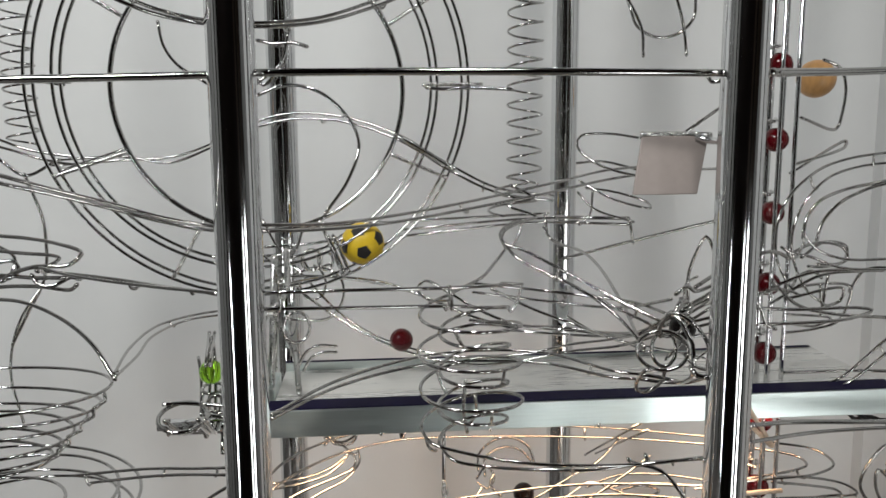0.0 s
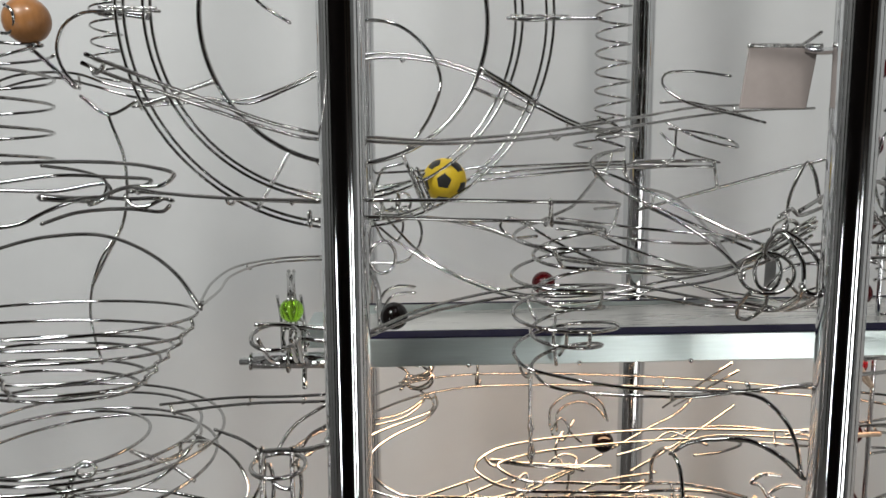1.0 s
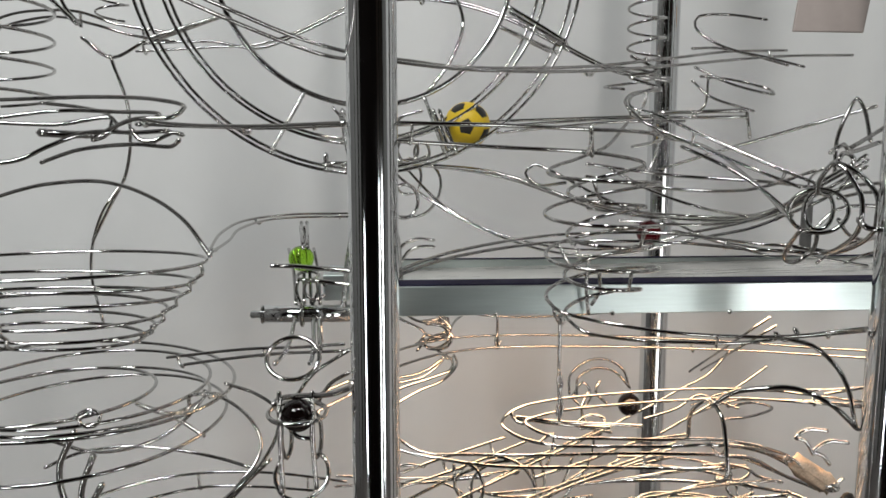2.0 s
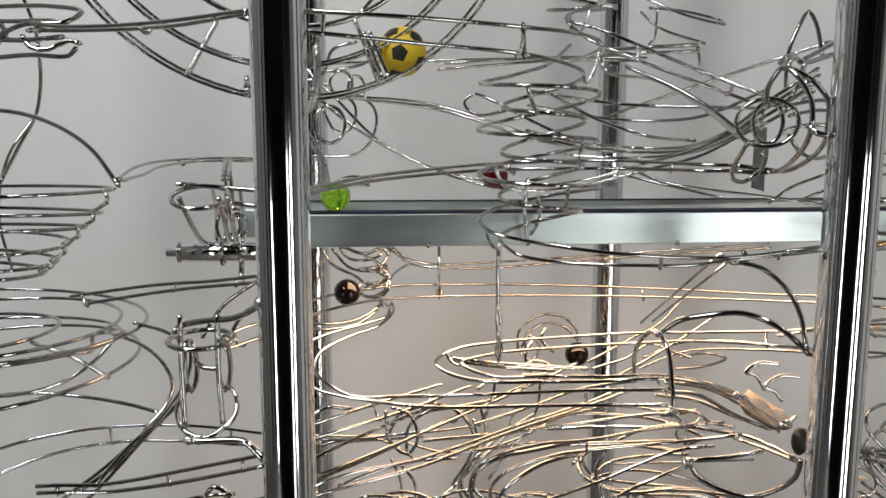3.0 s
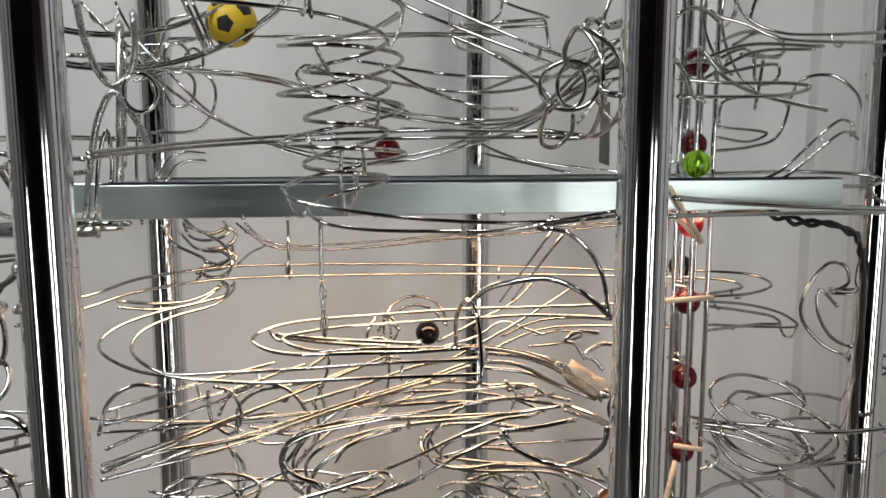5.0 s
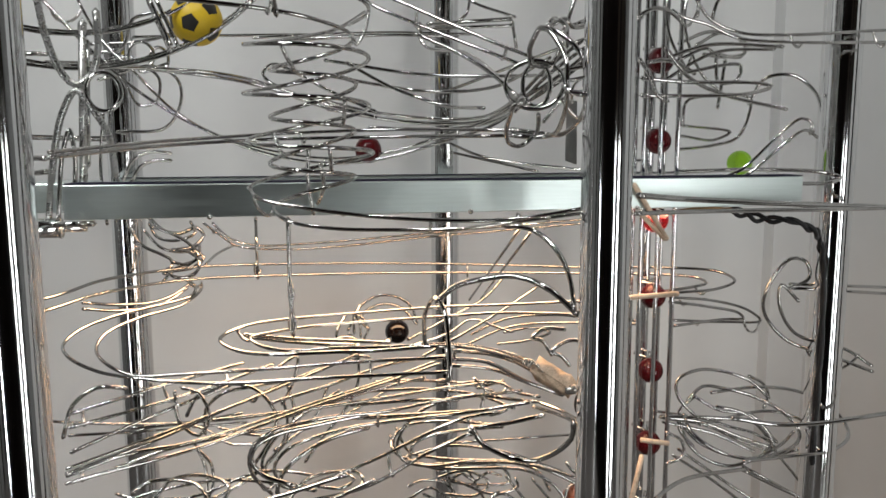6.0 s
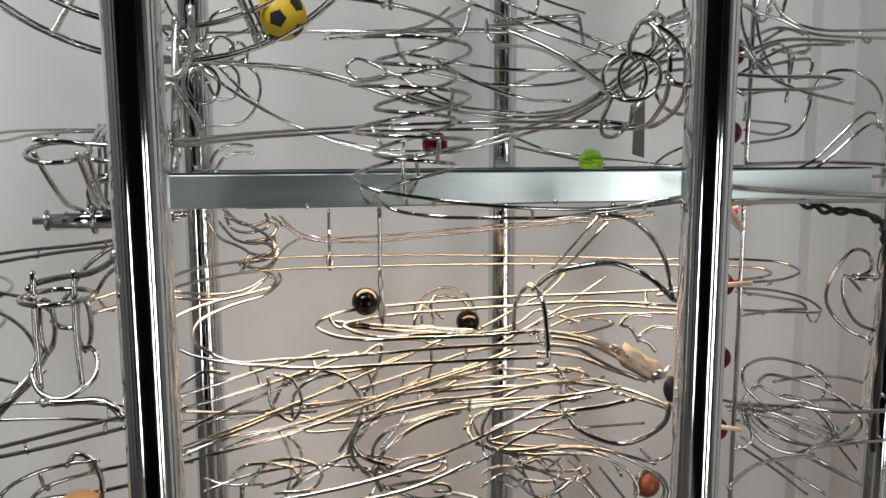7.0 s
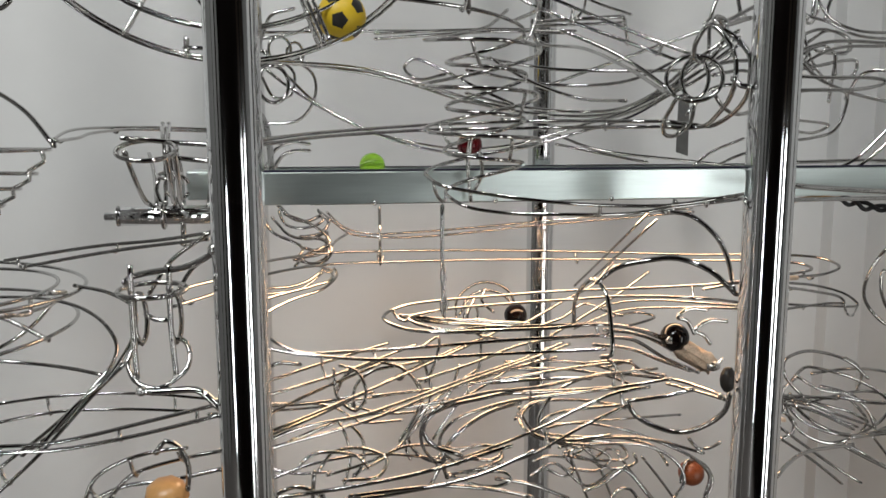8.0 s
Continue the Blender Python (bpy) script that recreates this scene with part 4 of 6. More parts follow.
wire([(0.249, 0.135, 0.021), (0.312, 0.13, 0.022), (0.358, 0.125, 0.019), (0.365, 0.122, 0.016), (0.353, 0.118, 0.013), (0.302, 0.115, 0.013)], "flat wire loop over the tray end", 0.0014)
wire([(0.184, 0.06, 0.01), (0.215, 0.07, 0.007), (0.275, 0.075, 0.003), (0.353, 0.08, -0.001), (0.387, 0.082, -0.003)], "dark steel rod passing in front", 0.0018)
wire([(0.179, 0.055, 0), (0.238, 0.07, -0.001), (0.349, 0.076, -0.002), (0.385, 0.08, -0.002)], "dark steel rod passing in front", 0.0014)
twin("lower loop of rails round the lift", [
    [(0.252, 0.15, -0.071), (0.29, 0.155, -0.076), (0.323, 0.16, -0.086), (0.335, 0.162, -0.095), (0.304, 0.155, -0.093), (0.253, 0.145, -0.087)],
    [(0.249, 0.145, -0.073), (0.283, 0.148, -0.079), (0.308, 0.15, -0.085), (0.314, 0.152, -0.09), (0.295, 0.148, -0.089), (0.251, 0.14, -0.09)]])
wire([(0.344, 0.141, -0.066), (0.359, 0.141, -0.059), (0.356, 0.141, -0.047), (0.343, 0.141, -0.044), (0.331, 0.141, -0.055), (0.324, 0.143, -0.072), (0.331, 0.15, -0.089), (0.349, 0.148, -0.108), (0.382, 0.142, -0.12), (0.415, 0.138, -0.133)], "looped wire linking to the far post", 0.0014)
wire([(0.346, 0.135, -0.074), (0.332, 0.135, -0.062), (0.332, 0.136, -0.077), (0.348, 0.138, -0.1), (0.39, 0.135, -0.114), (0.409, 0.132, -0.126)], "looped wire linking to the far post", 0.0013)
wire([(0.344, 0.141, -0.066), (0.429, 0.141, -0.074)], "straight wire to the far post", 0.0013)
wire([(0.351, 0.15, -0.065), (0.437, 0.15, -0.071)], "straight wire to the far post", 0.0013)
wire([(0.197, 0.06, -0.182), (0.211, 0.07, -0.18), (0.235, 0.085, -0.18), (0.295, 0.11, -0.189)], "sweeping steel rod low by the lift", 0.0014)
wire([(0.306, 0.13, -0.197), (0.353, 0.13, -0.225)], "thin steel thin diagonal rod", 0.0012)
wire([(0.27, 0.16, -0.193), (0.317, 0.155, -0.227), (0.339, 0.15, -0.241)], "thin steel thin diagonal rod", 0.0012)
wire([(0.257, 0.16, -0.167), (0.288, 0.16, -0.174), (0.314, 0.155, -0.185)], "thin wires at the foot of the lift", 0.0012)
wire([(0.239, 0.12, -0.162), (0.25, 0.12, -0.169), (0.251, 0.12, -0.18), (0.24, 0.12, -0.184)], "curved hook by the lift", 0.0012)
twin("wide pair of rails curving down beside the lift", [
    [(0.244, 0.12, 0.087), (0.231, 0.12, 0.107), (0.228, 0.122, 0.124), (0.232, 0.125, 0.145), (0.243, 0.13, 0.16), (0.268, 0.138, 0.177), (0.296, 0.145, 0.185), (0.34, 0.155, 0.19)],
    [(0.276, 0.13, 0.074), (0.261, 0.13, 0.085), (0.251, 0.13, 0.101), (0.245, 0.13, 0.123), (0.249, 0.132, 0.141), (0.258, 0.135, 0.155), (0.276, 0.14, 0.17), (0.303, 0.148, 0.178), (0.341, 0.155, 0.182)]])
wire([(0.257, 0.135, 0.127), (0.26, 0.137, 0.141), (0.271, 0.14, 0.153), (0.293, 0.145, 0.161), (0.333, 0.155, 0.167)], "curved rail with a cut end", 0.0014)
wire([(0.27, 0.138, 0.125), (0.274, 0.14, 0.136), (0.287, 0.142, 0.15), (0.315, 0.15, 0.161), (0.342, 0.155, 0.167)], "curved rail with a cut end", 0.0014)
wire([(0.216, 0.1, 0.1), (0.237, 0.105, 0.082), (0.269, 0.115, 0.072), (0.324, 0.13, 0.064)], "long bent steel wire cradle", 0.0014)
wire([(0.266, 0.15, 0.109), (0.29, 0.16, 0.119), (0.312, 0.165, 0.114), (0.307, 0.16, 0.103), (0.28, 0.15, 0.103)], "looped wire by the lift", 0.0013)
wire([(0.27, 0.18, 0.173), (0.328, 0.2, 0.198), (0.324, 0.195, 0.193), (0.274, 0.18, 0.18)], "flat wire bend by the lift", 0.0013)
wire([(0.314, 0.215, 0.265), (0.328, 0.215, 0.259), (0.334, 0.215, 0.243), (0.332, 0.215, 0.22), (0.328, 0.215, 0.208), (0.291, 0.205, 0.217)], "sprung arm round the wooden ball", 0.0014)
wire([(0.036, 0.147, 0.167), (0.052, 0.145, 0.158), (0.032, 0.14, 0.153), (0.052, 0.135, 0.145), (0.03, 0.125, 0.141), (0.022, 0.115, 0.135), (0.023, 0.108, 0.13)], "loose lower turn of the spring", 0.0012)
wire([(0.008, 0.15, 0.094), (0.069, 0.15, 0.086), (0.121, 0.12, 0.083), (0.135, 0.09, 0.081)], "thin wire to the ring cluster", 0.0012)
wire([(0.01, 0.16, 0.085), (0.072, 0.16, 0.076), (0.114, 0.13, 0.077), (0.137, 0.09, 0.091)], "thin wire to the ring cluster", 0.0012)
wire([(0.021, 0.14, 0.091), (0.05, 0.14, 0.076), (0.081, 0.13, 0.065), (0.099, 0.1, 0.062)], "thin wire to the ring cluster", 0.0012)
wire([(0.06, 0.11, 0.106), (0.082, 0.095, 0.094), (0.097, 0.08, 0.082), (0.108, 0.06, 0.067)], "curved wire into the ring cluster", 0.0013)
wire([(0.145, 0.08, 0.092), (0.145, 0.08, 0.111), (0.151, 0.08, 0.128), (0.156, 0.08, 0.136), (0.16, 0.078, 0.129), (0.163, 0.075, 0.111)], "tall hoop above the ring cluster", 0.0013)
wire([(0.253, 0.15, 0.11), (0.279, 0.155, 0.119), (0.306, 0.16, 0.114), (0.309, 0.158, 0.106), (0.287, 0.15, 0.101), (0.27, 0.146, 0.102)], "flat oval wire loop", 0.0013)
wire([(0.207, 0.1, 0.091), (0.219, 0.105, 0.093), (0.237, 0.112, 0.09), (0.245, 0.115, 0.086)], "small hook by the lift", 0.0013)
wire([(0.282, 0.14, 0.096), (0.28, 0.14, 0.08), (0.277, 0.138, 0.066)], "short upright wire tie", 0.0013)

# ---- further bent wires ----
wire([(-0.086, 0.135, -0.13), (-0.08, 0.135, -0.119), (-0.069, 0.132, -0.113), (-0.058, 0.13, -0.11), (-0.043, 0.128, -0.114), (-0.034, 0.126, -0.123), (-0.03, 0.126, -0.135), (-0.035, 0.124, -0.148), (-0.045, 0.12, -0.161)], "wide looping wire behind the ring", 0.0013)
wire([(0.022, 0.07, -0.115), (-0.005, 0.062, -0.116), (-0.027, 0.055, -0.117), (-0.039, 0.05, -0.121), (-0.042, 0.05, -0.129), (-0.036, 0.05, -0.138), (-0.021, 0.048, -0.144)], "golden-lit wire turning back on itself", 0.0014)
wire([(0.023, 0.075, -0.125), (0.002, 0.068, -0.127), (-0.016, 0.06, -0.133), (-0.026, 0.058, -0.142), (-0.029, 0.058, -0.152), (-0.026, 0.06, -0.162)], "golden-lit wire turning back on itself", 0.0014)
wire([(-0.133, 0.19, -0.156), (-0.107, 0.19, -0.156), (-0.082, 0.19, -0.154), (-0.057, 0.185, -0.149)], "thin level wire far back", 0.0012)
wire([(-0.134, 0.2, -0.164), (-0.115, 0.2, -0.159), (-0.09, 0.198, -0.161), (-0.078, 0.195, -0.166), (-0.066, 0.19, -0.173), (-0.036, 0.185, -0.172)], "thin level wire far back", 0.0012)
wire([(-0.13, 0.12, -0.181), (-0.108, 0.12, -0.174), (-0.079, 0.12, -0.17), (-0.06, 0.118, -0.169), (-0.027, 0.115, -0.173), (-0.014, 0.112, -0.174)], "thin wire low in the frame", 0.0011)
wire([(-0.094, 0.11, -0.177), (-0.072, 0.11, -0.172), (-0.043, 0.11, -0.162), (-0.024, 0.11, -0.163), (-0.009, 0.108, -0.166)], "thin wire low in the frame", 0.0011)
wire([(-0.132, 0.14, -0.182), (-0.116, 0.135, -0.185), (-0.093, 0.13, -0.184)], "thin wire low in the frame", 0.0011)
wire([(-0.104, 0.07, -0.158), (-0.105, 0.07, -0.17), (-0.105, 0.07, -0.177)], "short upright steel peg", 0.0014)
wire([(-0.124, 0.065, -0.165), (-0.116, 0.066, -0.163), (-0.108, 0.066, -0.165), (-0.1, 0.066, -0.17)], "curled steel wire low down", 0.0014)
wire([(-0.083, 0.06, -0.169), (-0.056, 0.058, -0.167), (-0.03, 0.058, -0.167), (0.002, 0.06, -0.173), (0.027, 0.062, -0.181)], "long low wire near the base", 0.0013)
wire([(-0.026, 0.16, -0.134), (-0.024, 0.155, -0.15), (-0.031, 0.15, -0.166), (-0.05, 0.14, -0.179), (-0.075, 0.13, -0.187)], "drooping wire between the tracks", 0.0012)
wire([(0.028, 0.19, -0.114), (0.027, 0.19, -0.134), (0.018, 0.185, -0.15), (0.001, 0.18, -0.169), (-0.012, 0.175, -0.184)], "drooping wire between the tracks", 0.0012)
wire([(-0.084, 0.15, -0.157), (-0.079, 0.148, -0.168), (-0.077, 0.146, -0.183), (-0.081, 0.145, -0.199)], "drooping wire between the tracks", 0.0012)
wire([(-0.013, 0.09, -0.161), (-0.003, 0.092, -0.158), (0.01, 0.092, -0.159), (0.016, 0.088, -0.162), (0.008, 0.084, -0.165), (-0.005, 0.084, -0.163)], "small flat coil of wire", 0.0011)
wire([(-0.02, 0.08, -0.17), (-0.008, 0.08, -0.177), (0.007, 0.08, -0.181), (0.02, 0.08, -0.178), (0.018, 0.082, -0.174), (0, 0.082, -0.171)], "small flat coil of wire", 0.0011)
wire([(0.037, 0.15, -0.121), (0.067, 0.15, -0.122), (0.1, 0.148, -0.126), (0.117, 0.145, -0.131)], "shiny steel level golden-lit wire", 0.0012)
wire([(0.028, 0.14, -0.124), (0.067, 0.14, -0.125), (0.105, 0.138, -0.131), (0.128, 0.13, -0.139)], "shiny steel level golden-lit wire", 0.0012)
wire([(0.058, 0.14, -0.174), (0.06, 0.142, -0.166), (0.067, 0.144, -0.162), (0.083, 0.145, -0.159), (0.109, 0.145, -0.158), (0.122, 0.14, -0.156)], "inner bend of a wire loop", 0.0013)
wire([(0.084, 0.135, -0.183), (0.068, 0.138, -0.179), (0.052, 0.142, -0.173), (0.047, 0.146, -0.165), (0.051, 0.15, -0.158), (0.061, 0.152, -0.154), (0.089, 0.15, -0.153), (0.124, 0.145, -0.158)], "outer bend of a wire loop", 0.0013)
wire([(0.077, 0.118, -0.171), (0.102, 0.118, -0.17), (0.132, 0.118, -0.174), (0.154, 0.118, -0.183), (0.172, 0.118, -0.194), (0.183, 0.118, -0.207), (0.18, 0.118, -0.222)], "long bowed wire above the brown ball", 0.0013)
wire([(0.083, 0.15, -0.188), (0.09, 0.15, -0.204), (0.101, 0.15, -0.23)], "thin diagonal stay wire", 0.0011)
wire([(0.101, 0.15, -0.19), (0.112, 0.15, -0.211), (0.121, 0.15, -0.232)], "thin diagonal stay wire", 0.0011)
wire([(0.137, 0.175, -0.21), (0.152, 0.175, -0.23), (0.169, 0.175, -0.251)], "thin diagonal stay wire", 0.0011)
wire([(0.158, 0.175, -0.214), (0.176, 0.175, -0.237), (0.187, 0.175, -0.252)], "thin diagonal stay wire", 0.0011)
wire([(0.086, 0.14, -0.191), (0.098, 0.138, -0.196), (0.111, 0.136, -0.202), (0.124, 0.136, -0.203), (0.135, 0.138, -0.2), (0.134, 0.14, -0.196)], "shiny steel loosely curled wire", 0.0012)
wire([(0.07, 0.15, -0.206), (0.083, 0.15, -0.212), (0.091, 0.15, -0.208), (0.084, 0.152, -0.199), (0.068, 0.152, -0.196), (0.059, 0.15, -0.198)], "shiny steel loosely curled wire", 0.0012)
wire([(0.088, 0.145, -0.194), (0.096, 0.145, -0.19), (0.105, 0.145, -0.197), (0.114, 0.145, -0.191), (0.123, 0.145, -0.194)], "shiny steel loosely curled wire", 0.0012)
wire([(0.011, 0.08, -0.176), (0.034, 0.082, -0.183), (0.06, 0.085, -0.196)], "low rod near the base", 0.0013)
wire([(0.083, 0.11, -0.205), (0.098, 0.11, -0.2), (0.112, 0.11, -0.19)], "low rod rising near the base", 0.0012)
wire([(0.094, 0.09, -0.201), (0.1, 0.092, -0.197), (0.108, 0.092, -0.198), (0.112, 0.09, -0.203)], "wire arch near the base", 0.0012)
wire([(0.129, 0.08, -0.118), (0.138, 0.062, -0.118), (0.143, 0.04, -0.118)], "golden-lit wire passing under the bell", 0.0012)
wire([(0.129, 0.085, -0.123), (0.138, 0.066, -0.122), (0.145, 0.044, -0.121)], "golden-lit wire passing under the bell", 0.0012)
wire([(0.097, 0.11, -0.111), (0.104, 0.11, -0.119), (0.101, 0.11, -0.129), (0.107, 0.108, -0.135), (0.117, 0.106, -0.131)], "crooked wire behind the tracks", 0.0012)
wire([(0.102, 0.12, -0.12), (0.117, 0.118, -0.117), (0.125, 0.116, -0.123), (0.14, 0.112, -0.126)], "crooked wire behind the tracks", 0.0012)
wire([(0.161, 0.11, -0.174), (0.166, 0.108, -0.18), (0.174, 0.106, -0.18), (0.178, 0.1, -0.174)], "short crooked wire by the post", 0.0012)
wire([(0.195, 0.18, 0.018), (0.209, 0.18, 0.028), (0.232, 0.175, 0.038)], "arc of wire over the tray", 0.0012)
wire([(0.211, 0.17, 0.019), (0.222, 0.17, 0.024), (0.233, 0.168, 0.028)], "arc of wire over the tray", 0.0012)
ring((-0.121, 0.12, 0.071), 0.009, 0.011, "round wire eye beside the post", 0.0012)
wire([(0.125, 0.05, 0.104), (0.133, 0.052, 0.108), (0.138, 0.054, 0.104), (0.159, 0.06, 0.109)], "steel wire leaving the ring cluster", 0.0014)
wire([(0.142, 0.06, 0.106), (0.156, 0.066, 0.112), (0.176, 0.075, 0.121)], "steel wire leaving the ring cluster", 0.0014)
wire([(0.135, 0.06, 0.081), (0.151, 0.062, 0.084), (0.167, 0.064, 0.085)], "steel wire leaving the ring cluster", 0.0012)
wire([(0.141, 0.066, 0.076), (0.157, 0.068, 0.079), (0.171, 0.07, 0.079)], "steel wire leaving the ring cluster", 0.0012)
wire([(0.13, 0.075, 0.054), (0.143, 0.072, 0.068), (0.16, 0.07, 0.071), (0.17, 0.068, 0.07)], "steel wire leaving the ring cluster", 0.0012)
wire([(0.131, 0.048, 0.064), (0.138, 0.05, 0.056), (0.15, 0.052, 0.052), (0.159, 0.054, 0.054)], "steel wire leaving the ring cluster", 0.0012)
wire([(0.269, 0.135, -0.158), (0.255, 0.138, -0.142), (0.256, 0.142, -0.132), (0.274, 0.146, -0.126), (0.297, 0.148, -0.129), (0.318, 0.146, -0.137), (0.331, 0.142, -0.149)], "wide oval steel wire loop near the lift", 0.0013)
wire([(0.271, 0.15, -0.149), (0.284, 0.155, -0.142), (0.305, 0.158, -0.146), (0.328, 0.155, -0.153), (0.348, 0.148, -0.164), (0.356, 0.138, -0.176), (0.349, 0.13, -0.182), (0.325, 0.122, -0.186), (0.301, 0.12, -0.186), (0.275, 0.122, -0.177), (0.262, 0.13, -0.166), (0.262, 0.14, -0.158)], "wide oval steel wire loop near the lift", 0.0014)
wire([(0.296, 0.16, -0.149), (0.334, 0.165, -0.149), (0.372, 0.168, -0.155), (0.396, 0.165, -0.165), (0.407, 0.155, -0.177), (0.405, 0.145, -0.186), (0.382, 0.132, -0.191), (0.34, 0.122, -0.188), (0.298, 0.116, -0.186)], "wide oval steel wire loop near the lift", 0.0014)
wire([(0.29, 0.12, -0.155), (0.319, 0.116, -0.16), (0.355, 0.114, -0.161), (0.395, 0.112, -0.158), (0.42, 0.112, -0.156)], "dark curved bar near the lift", 0.0018)
wire([(0.249, 0.15, -0.162), (0.28, 0.148, -0.167), (0.307, 0.144, -0.178), (0.336, 0.14, -0.189)], "golden-lit wire in the nest", 0.0012)
wire([(0.249, 0.145, -0.164), (0.286, 0.142, -0.174), (0.318, 0.138, -0.189)], "golden-lit wire in the nest", 0.0012)
wire([(0.276, 0.15, -0.148), (0.293, 0.146, -0.158), (0.319, 0.142, -0.163), (0.337, 0.138, -0.183)], "golden-lit wire in the nest", 0.0012)
wire([(0.289, 0.14, -0.153), (0.307, 0.138, -0.158), (0.326, 0.134, -0.172), (0.331, 0.13, -0.186)], "golden-lit wire in the nest", 0.0012)
wire([(0.279, 0.145, -0.168), (0.305, 0.15, -0.166), (0.335, 0.152, -0.164), (0.354, 0.15, -0.167), (0.371, 0.146, -0.177), (0.378, 0.14, -0.194)], "bent wire in the nest", 0.0012)
wire([(0.306, 0.13, -0.2), (0.328, 0.13, -0.212), (0.351, 0.13, -0.224)], "thin diagonal stay wire", 0.0012)
wire([(0.271, 0.17, -0.202), (0.305, 0.168, -0.225), (0.334, 0.165, -0.248)], "thin diagonal stay wire", 0.0012)
wire([(0.36, 0.165, -0.208), (0.379, 0.165, -0.23), (0.396, 0.165, -0.254)], "thin diagonal stay wire", 0.0012)
wire([(0.383, 0.172, -0.212), (0.4, 0.172, -0.233), (0.421, 0.172, -0.26)], "thin diagonal stay wire", 0.0012)
wire([(0.193, 0.09, 0.116), (0.203, 0.092, 0.122), (0.214, 0.094, 0.122), (0.225, 0.098, 0.117)], "hooked steel end by the lift", 0.0014)
wire([(0.198, 0.095, 0.091), (0.205, 0.095, 0.082), (0.21, 0.095, 0.07), (0.216, 0.095, 0.067)], "hooked steel end by the lift", 0.0014)
wire([(0.237, 0.12, 0.095), (0.258, 0.122, 0.103), (0.265, 0.122, 0.098)], "short sloping wire by the lift", 0.0012)
wire([(0.36, 0.14, -0.114), (0.37, 0.14, -0.126), (0.385, 0.14, -0.131), (0.397, 0.14, -0.127), (0.404, 0.14, -0.121)], "short looped wire at the far post", 0.0012)
wire([(-0.338, 0.07, -0.066), (-0.315, 0.08, -0.079), (-0.299, 0.095, -0.084), (-0.28, 0.108, -0.081), (-0.266, 0.12, -0.072), (-0.256, 0.129, -0.06)], "wide swooping wire below the basket", 0.0012)
wire([(-0.257, 0.129, -0.058), (-0.236, 0.115, -0.062), (-0.22, 0.1, -0.07), (-0.213, 0.09, -0.08), (-0.215, 0.082, -0.089), (-0.223, 0.076, -0.098), (-0.238, 0.068, -0.116), (-0.257, 0.062, -0.129)], "long swooping wire below the basket", 0.0012)
wire([(-0.238, 0.11, -0.047), (-0.215, 0.095, -0.05), (-0.201, 0.085, -0.058), (-0.202, 0.08, -0.072), (-0.209, 0.076, -0.085), (-0.217, 0.073, -0.095), (-0.231, 0.068, -0.106), (-0.249, 0.062, -0.126)], "long swooping wire below the basket", 0.0012)
wire([(-0.198, 0.2, 0.049), (-0.191, 0.15, 0.037)], "short upright steel peg", 0.0014)
wire([(-0.194, 0.2, 0.049), (-0.188, 0.15, 0.037)], "short upright steel peg", 0.0014)
wire([(-0.174, 0.15, 0.095), (-0.16, 0.15, 0.095)], "short pin with a flat head", 0.0014)
wire([(-0.174, 0.15, 0.099), (-0.174, 0.15, 0.092)], "short thick pin head", 0.0018)
wire([(-0.36, 0.15, 0.135), (-0.332, 0.14, 0.132), (-0.312, 0.125, 0.128), (-0.303, 0.115, 0.123), (-0.305, 0.108, 0.113), (-0.31, 0.105, 0.111)], "flat bent wire of the side basket", 0.0013)
wire([(-0.343, 0.11, 0.115), (-0.326, 0.108, 0.114), (-0.313, 0.105, 0.114)], "flat dull bar of the side basket", 0.0025)
wire([(-0.349, 0.12, 0.097), (-0.327, 0.115, 0.104), (-0.305, 0.108, 0.107), (-0.283, 0.1, 0.108), (-0.26, 0.092, 0.107), (-0.256, 0.09, 0.11)], "long bowed wire of the side basket", 0.0014)
wire([(-0.283, 0.092, 0.116), (-0.279, 0.09, 0.111), (-0.27, 0.09, 0.11), (-0.26, 0.092, 0.115), (-0.255, 0.092, 0.114)], "looped end of the side wires", 0.0014)

# ---- upper details ----
twin("pair of bright upper rails passing the posts", [
    [(-0.203, -0.012, 0.276), (-0.178, 0, 0.266), (-0.153, 0.012, 0.262), (-0.128, 0.022, 0.262), (-0.096, 0.04, 0.267), (-0.067, 0.06, 0.278), (-0.036, 0.08, 0.293)],
    [(-0.2, -0.004, 0.278), (-0.177, 0.008, 0.269), (-0.154, 0.02, 0.265), (-0.129, 0.03, 0.265), (-0.096, 0.05, 0.271), (-0.067, 0.07, 0.283), (-0.042, 0.088, 0.296)]])
wire([(-0.155, 0.235, 0.105), (-0.132, 0.232, 0.109), (-0.123, 0.228, 0.128), (-0.107, 0.225, 0.133)], "crooked wire behind the post", 0.0013)
wire([(-0.156, 0.24, 0.112), (-0.123, 0.238, 0.114), (-0.099, 0.23, 0.119), (-0.082, 0.22, 0.129)], "crooked wire behind the post", 0.0013)
wire([(-0.149, 0.24, 0.1), (-0.126, 0.236, 0.103), (-0.121, 0.234, 0.093), (-0.102, 0.23, 0.098)], "crooked wire behind the post", 0.0013)
ring((-0.117, 0.22, 0.103), 0.008, 0.009, "small wire eye behind the post", 0.0012)
ring((-0.106, 0.225, 0.101), 0.006, 0.008, "small wire eye behind the post", 0.0012)
wire([(-0.154, 0.262, 0.063), (-0.158, 0.262, 0.023), (-0.156, 0.262, -0.018)], "upright wire by the back post", 0.0012)
wire([(-0.143, 0.266, 0.065), (-0.143, 0.266, 0.022), (-0.147, 0.266, -0.024)], "upright wire by the back post", 0.0012)
